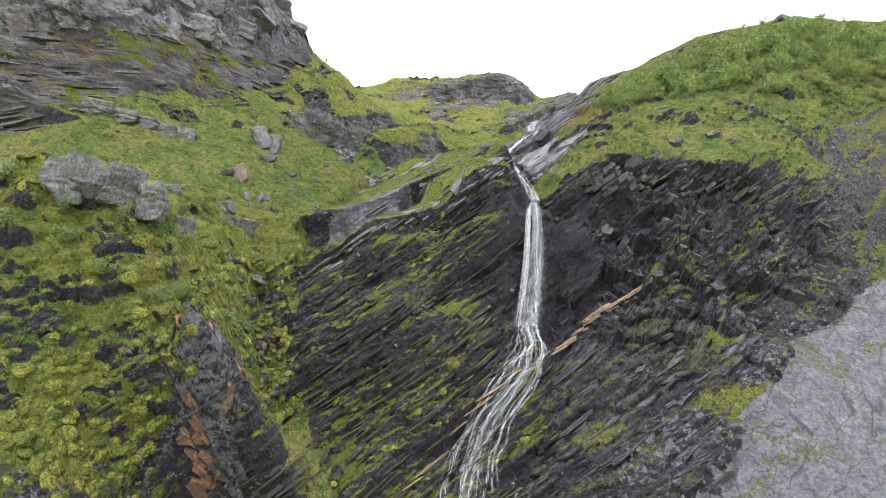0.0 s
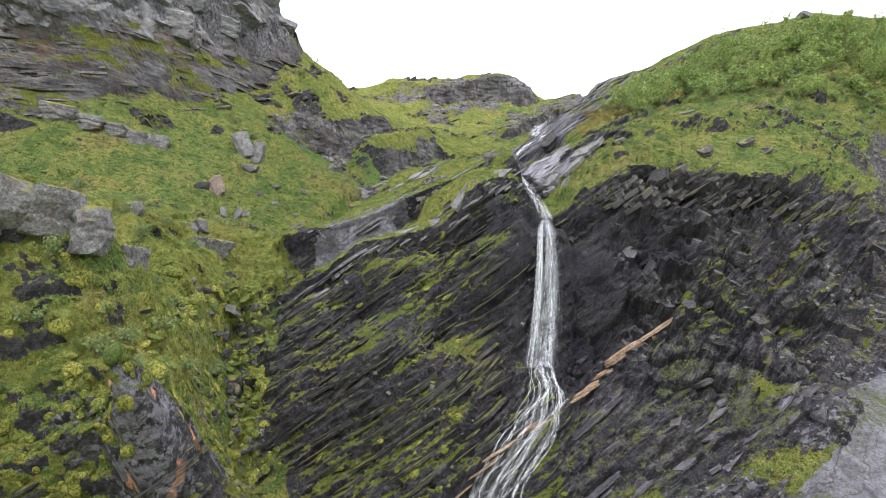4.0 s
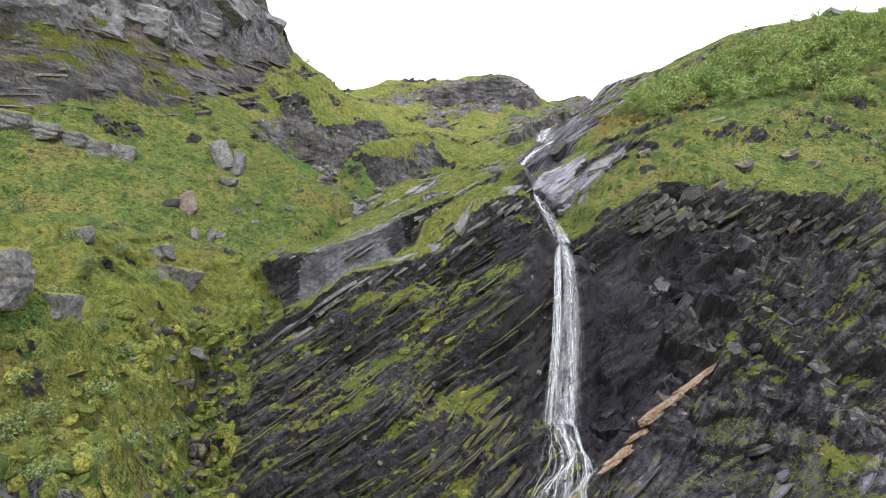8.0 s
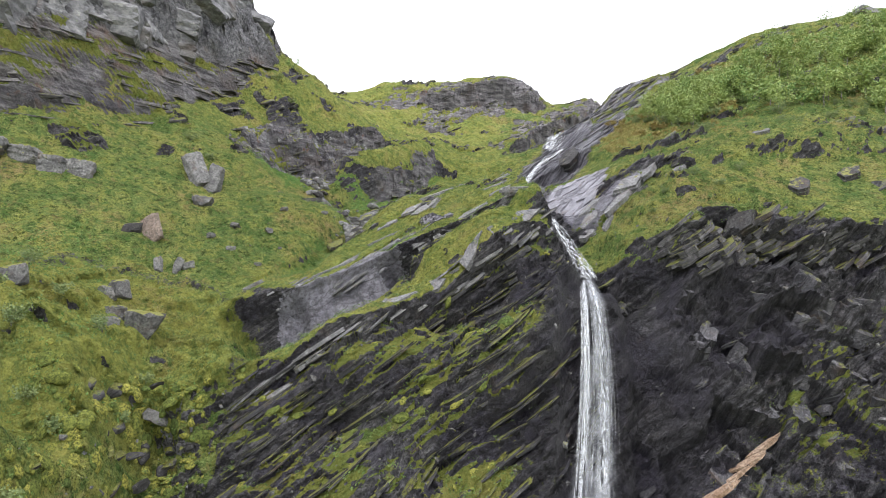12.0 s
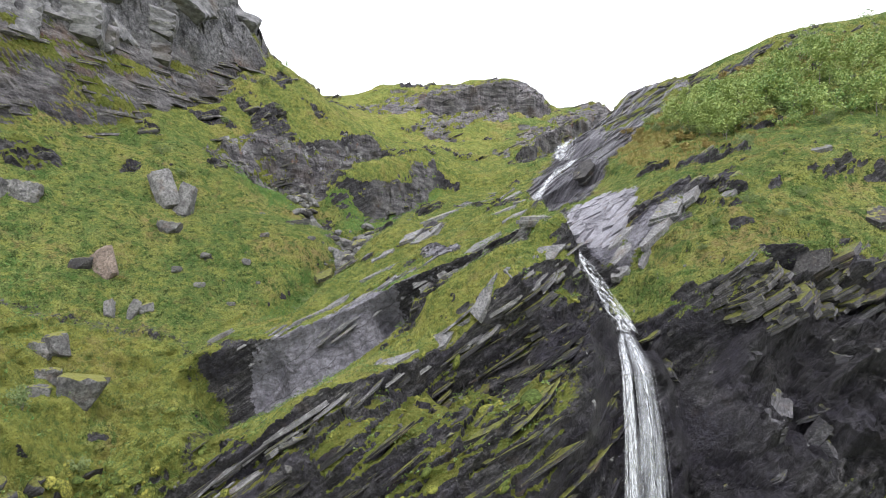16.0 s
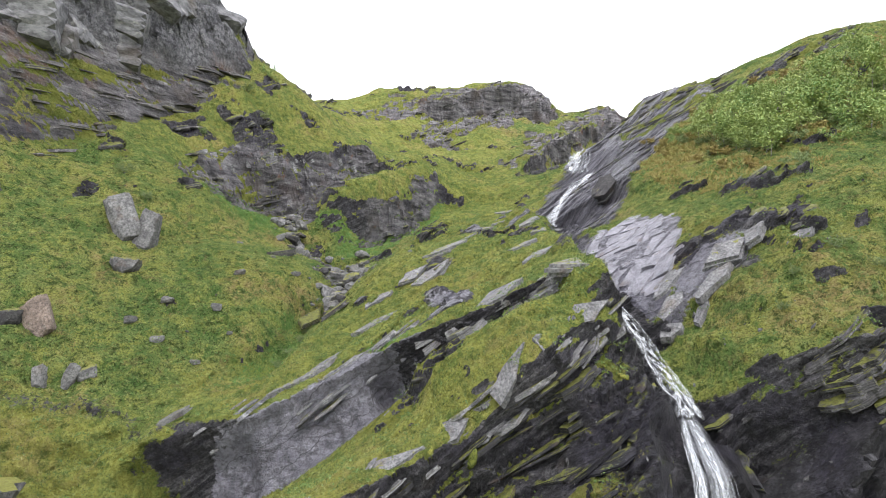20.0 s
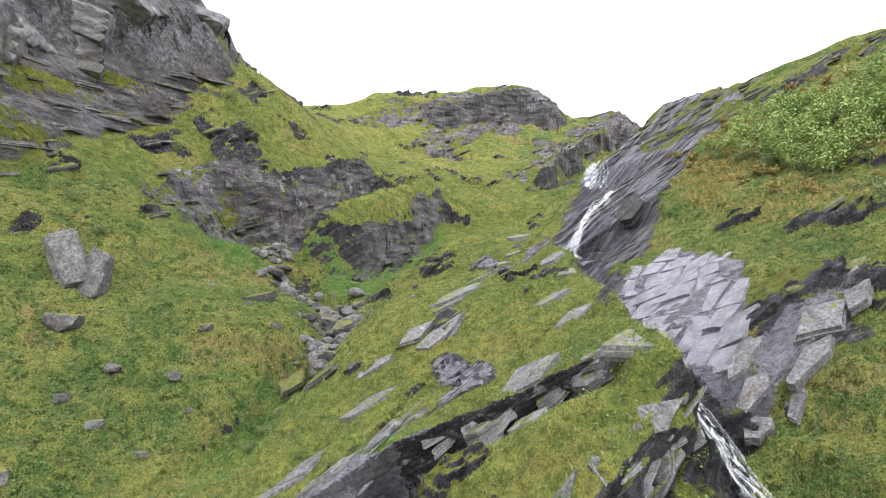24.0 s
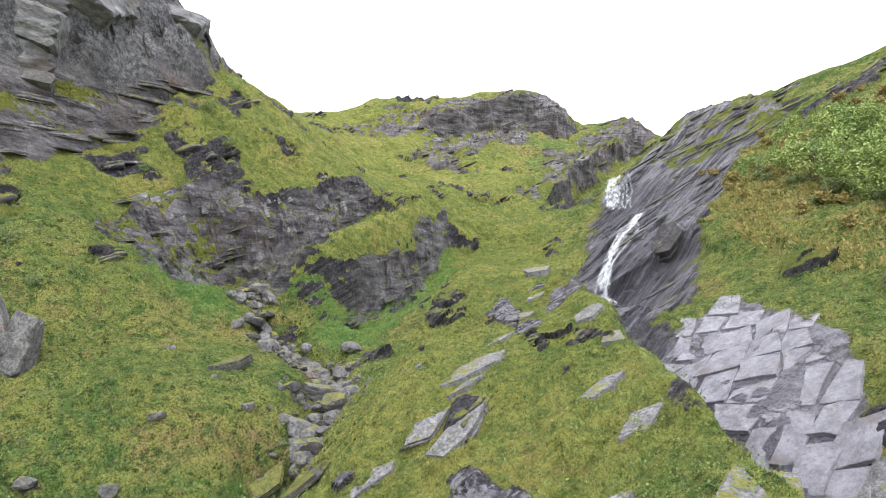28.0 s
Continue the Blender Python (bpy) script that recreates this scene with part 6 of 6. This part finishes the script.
for x, s, kk, size in ((-40, 44.8, 5, 1.2), (-37, 43, 4, 1.3), (-34, 42.6, 5, 1.1), (-42, 48, 0, 0.8), (-45, 50, 1, 0.75), (-29.5, 43.2, 5, 1.0), (-27, 42.2, 4, 0.9), (-38, 36, 5, 1.0), (-35, 34.4, 4, 1.2), (-25, 41, 5, 0.9), (-24.3, 44.6, 4, 1.1), (-23.5, 47.5, 5, 1.1), (-19.4, 33.5, 5, 0.7), (-26, 57, 4, 0.9), (-33, 60, 5, 1.0), (-36, 63, 4, 1.1), (-40, 60, 5, 1.0), (-30.5, 55, 4, 0.9), (-34, 104, 4, 0.8), (-38, 108, 5, 0.9), (-30, 137, 4, 1.0), (-33, 142, 5, 1.0), (-36, 128, 4, 0.9),
                       (-15.6, 85.4, 4, 0.6), (-15, 87.2, 5, 0.55), (-14.8, 89, 4, 0.6), (-16.2, 83.6, 5, 0.5), (-14, 90.5, 4, 0.5), (-37.5, 41, 4, 1.2), (-33, 40.6, 5, 1.2), (-30.4, 39.4, 4, 1.1), (-26.2, 39, 5, 1.0), (-22.4, 42.2, 4, 1.0), (-21.6, 38.6, 5, 0.8), (-20.8, 35.4, 4, 0.7), (-28, 49, 5, 1.1), (-32.4, 50, 4, 1.0), (-36, 52, 5, 1.1), (-27.4, 53, 4, 1.0), (-29, 63, 5, 0.9), (-26, 61, 4, 0.8), (-33, 66, 4, 0.9), (-38, 70, 5, 0.9), (-42, 66, 4, 1.0), (-18.9, 28.6, 4, 0.6), (22, 79, 4, 0.5), (25, 80, 5, 0.6), (20, 76, 4, 0.5), (27, 78, 4, 0.6), (30, 81, 5, 0.6)):
    plant(kk, x, s, size, "bushes on the near spur" if s < 71 else "willows in the gully and on the bank" if s < 92 else "bushes on the meadow")
place, _ = on_land(-32.2, 151.5)
sapling = copy_thing(kinds[2], pose(*place[0]) @ Matrix.Diagonal((0.8, 0.8, 0.9, 1)))
sapling.matrix_basis = pose(*(place[0] - (0, 0, 0.1))) @ Matrix.Diagonal((0.75, 0.75, 0.9, 1))
for k in kinds:
    spot = {0: (44, 140), 1: (58, 130), 2: (70, 126), 3: (52, 120), 4: (42, 112), 5: (48, 106), 6: (40, 118)}[kinds.index(k)]
    place, _ = on_land(*spot)
    k.matrix_basis = pose(*(place[0] - (0, 0, 0.12)))


def blades(name, n, keep_layer, box, size, mat, label, seed, per=3, lean=0.55, broad=0.16):
    """Tufts of blades or leaves over the turf, in one mesh."""
    rng = np.random.default_rng(seed)
    x, s = rng.uniform(box[0], box[1], n * 3), rng.uniform(box[2], box[3], n * 3)
    ok = rng.random(n * 3) < layer_at(keep_layer, x, s)
    x, s = x[ok][:n], s[ok][:n]
    place, nrm = on_land(x, s)
    place, nrm = np.repeat(place, per, 0), np.repeat(nrm, per, 0)
    k = len(place)
    a = rng.normal(0, lean, (k, 3)) + nrm * 0.4 + (0, 0, 0.8)
    a /= np.linalg.norm(a, axis=1)[:, None]
    side = np.cross(a, rng.normal(size=(k, 3)))
    side /= np.linalg.norm(side, axis=1)[:, None]
    l = (size * rng.uniform(0.5, 1.3, k))[:, None]
    root = place - nrm * 0.05 + rng.normal(0, size * 0.3, (k, 3)) * (1, 1, 0.2)
    co = np.stack((root - side * l * broad, root + side * l * broad, root + a * l), 1).reshape(-1, 3)
    me = bpy.data.meshes.new(name)
    me.vertices.add(len(co))
    me.vertices.foreach_set("co", co.astype(np.float32).ravel())
    me.loops.add(len(co))
    me.loops.foreach_set("vertex_index", np.arange(len(co), dtype=np.int32))
    me.polygons.add(k)
    me.polygons.foreach_set("loop_start", np.arange(0, len(co), 3, dtype=np.int32))
    me.update(calc_edges=True)
    me.materials.append(mat)
    return tagged(new(name, me), label, "grass", kind="stuff")


open_turf = np.clip(LAYERS["turf"] * 1.2 - 0.15, 0, 1)
blades("meadow_grass", 270000, open_turf * (1 - 0.85 * rock), (-36, 34, 66, 122), 0.15, GRASS, "short tufted mountain grass on the steep turf", 71, 2)
blades("slope_grass", 150000, open_turf * (1 - 0.85 * rock), (-70, 110, 20, 165), 0.24, GRASS, "rough mountain grass on the outer slopes", 72, 3, 0.6, 0.13)
lush = np.clip(lush + 0.3 * zone([(-40, 45), (-32, 42), (-24, 46), (-27, 58), (-36, 66), (-40, 76)], 4) * (value_noise(land_co, 3.0, 15) > 0), 0, 1) * open_turf
blades("fern_patches", 44000, lush, (-48, 6, 30, 140), 0.24, FERN, "lush green ferns and herbs in damp hollows", 73, 4, 0.9, 0.22)
moor = np.maximum(zone([(33, 118), (38, 128), (42, 140)], 6, 3, 4), 0.7 * zone([(34, 108), (46, 120), (56, 138), (70, 140)], 7, 4, 4)) * open_turf * (value_noise(land_co, 6.0, 19) > -0.1)
blades("autumn_heath", 17000, moor, (28, 75, 95, 160), 0.40, HEATH, "rust-brown heath among the grass of the ridge", 74, 4, 0.9, 0.2)

# low bilberry and herb cushions dotted over the turf
rng = np.random.default_rng(88)
x, s = rng.uniform(-60, 70, 40000), rng.uniform(28, 150, 40000)
want = np.clip(open_turf * (0.25 + 0.75 * (value_noise(land_co, 7.0, 29) > 0.0)) + lumpy * (value_noise(land_co, 4.0, 30) > -0.1), 0, 1)
ok = rng.random(40000) < layer_at(want, x, s)
spot = on_land(x[ok][:9000], s[ok][:9000])[0]
rad = rng.uniform(0.15, 0.75, len(spot))
c = np.repeat(spot, 16, 0)
r = np.repeat(rad, 16)[:, None]
off = rng.normal(size=c.shape)
off /= np.linalg.norm(off, axis=1)[:, None]
off[:, 2] = np.abs(off[:, 2]) * 0.7
co, fa = leaves(c + off * r, 0.13, rng, 0.8)
tris = np.concatenate((fa[:, (0, 1, 2)], fa[:, (0, 2, 3)]))
cushions = new("bilberry_cushions", tri_mesh("bilberry_cushions", co, tris))
cushions.data.materials.append(CUSHION)
tagged(cushions, "low dark green cushions of bilberry and herbs in the turf", "herbs", kind="stuff")

# bulging moss on the near spur and on the wall's ledges
MOSS, moss_nt, moss_p = material("moss_mounds", 0.95, 0.05)
moss_co = node(moss_nt, "ShaderNodeTexCoord").outputs["Object"]
moss_c = ramp(moss_nt, node(moss_nt, "ShaderNodeNewGeometry").outputs["Random Per Island"], (0.0, (0.10, 0.14, 0.04)), (0.45, (0.22, 0.235, 0.055)), (1.0, (0.36, 0.335, 0.08)))
moss_c = mix(moss_nt, ramp(moss_nt, noise_tex(moss_nt, moss_co, 5.0, 5, 0.8), (0.42, grey(0.9)), (0.58, grey(0))), moss_c, (0.045, 0.06, 0.02))
moss_nt.links.new(moss_c, moss_p.inputs["Base Color"])
bump(moss_nt, moss_p, noise_tex(moss_nt, moss_co, 7.0, 5, 0.75), 0.9, 0.25)
rng = np.random.default_rng(55)
dirs, tri = BALLS[2]
tri = np.array(tri)
x, s = rng.uniform(-52, 12, 60000), rng.uniform(20, 84, 60000)
want = np.clip(0.45 * left_spur * (turf > 0.6) * (0.15 + 0.85 * (value_noise(land_co, 4.0, 61) > 0.05)) * smooth(56, 48, GS) + 0.5 * near * turf + 0.05 * face * (turf > 0.6) * (GX < 11), 0, 1)
ok = rng.random(60000) < layer_at(want, x, s)
place, nrm = on_land(x[ok][:6000], s[ok][:6000])
k = len(place)
r = (0.12 + 0.50 * rng.random(k) ** 3.0)[:, None, None] * rng.uniform(0.7, 1.5, (k, 1, 3))
lump = 1 + 0.22 * value_noise((dirs[None] * 1.6 + place[:, None] * 3.1).reshape(-1, 3), 1.0, 67).reshape(k, -1)
offs = dirs[None] * lump[:, :, None] * r
along = (offs * nrm[:, None]).sum(2)
offs = offs - nrm[:, None] * (along * 0.78)[:, :, None]
co = place[:, None] + offs
fa = (tri[None] + (np.arange(k) * len(dirs))[:, None, None]).reshape(-1, 3)
mounds = new("moss_mounds", tri_mesh("moss_mounds", co.reshape(-1, 3), fa))
mounds.data.polygons.foreach_set("use_smooth", np.ones(len(fa), bool))
mounds.data.materials.append(MOSS)
tagged(mounds, "bulging yellow-green moss over the rock of the spur", "moss", kind="stuff")

# loose scree on the slip and the wall's ledges, too small to count
rng = np.random.default_rng(9)
CHIP = np.array(((1, 0.2, 0), (-1, -0.1, 0), (0.1, 1, 0), (-0.2, -1, 0), (0, 0, 0.6), (0, 0, -0.6)), float)
CHIP_FACES = np.array(((0, 2, 4), (2, 1, 4), (1, 3, 4), (3, 0, 4), (2, 0, 5), (1, 2, 5), (3, 1, 5), (0, 3, 5)))
x, s = rng.uniform(-36, 90, 60000), rng.uniform(22, 110, 60000)
want = np.clip(0.9 * slide + 0.06 * face + 0.12 * near + 0.35 * zone([(46, 54), (40, 50)], 3) + 0.5 * zone([(-21, 112), (-13, 103), (-12, 95)], 2), 0, 1)
ok = rng.random(60000) < layer_at(want, x, s) * 0.6
place, nrm = on_land(x[ok], s[ok])
k = len(place)
size = (0.08 + 0.30 * rng.random(k) ** 3)[:, None, None] * rng.uniform(0.6, 1.4, (k, 1, 3))
turn = rng.normal(size=(k, 3, 3))
turn = np.linalg.qr(turn)[0]
co = np.einsum("nij,nkj->nki", turn, CHIP[None] * size) + (place + nrm * 0.03)[:, None]
fa = (CHIP_FACES[None] + (np.arange(k) * 6)[:, None, None]).reshape(-1, 3)
scree = new("scree", from_arrays("scree", co.reshape(-1, 3), fa))
scree.data.materials.append(GREY_STONE)
tagged(scree, "loose chips of grey and brown stone on the slip", "scree", kind="stuff")
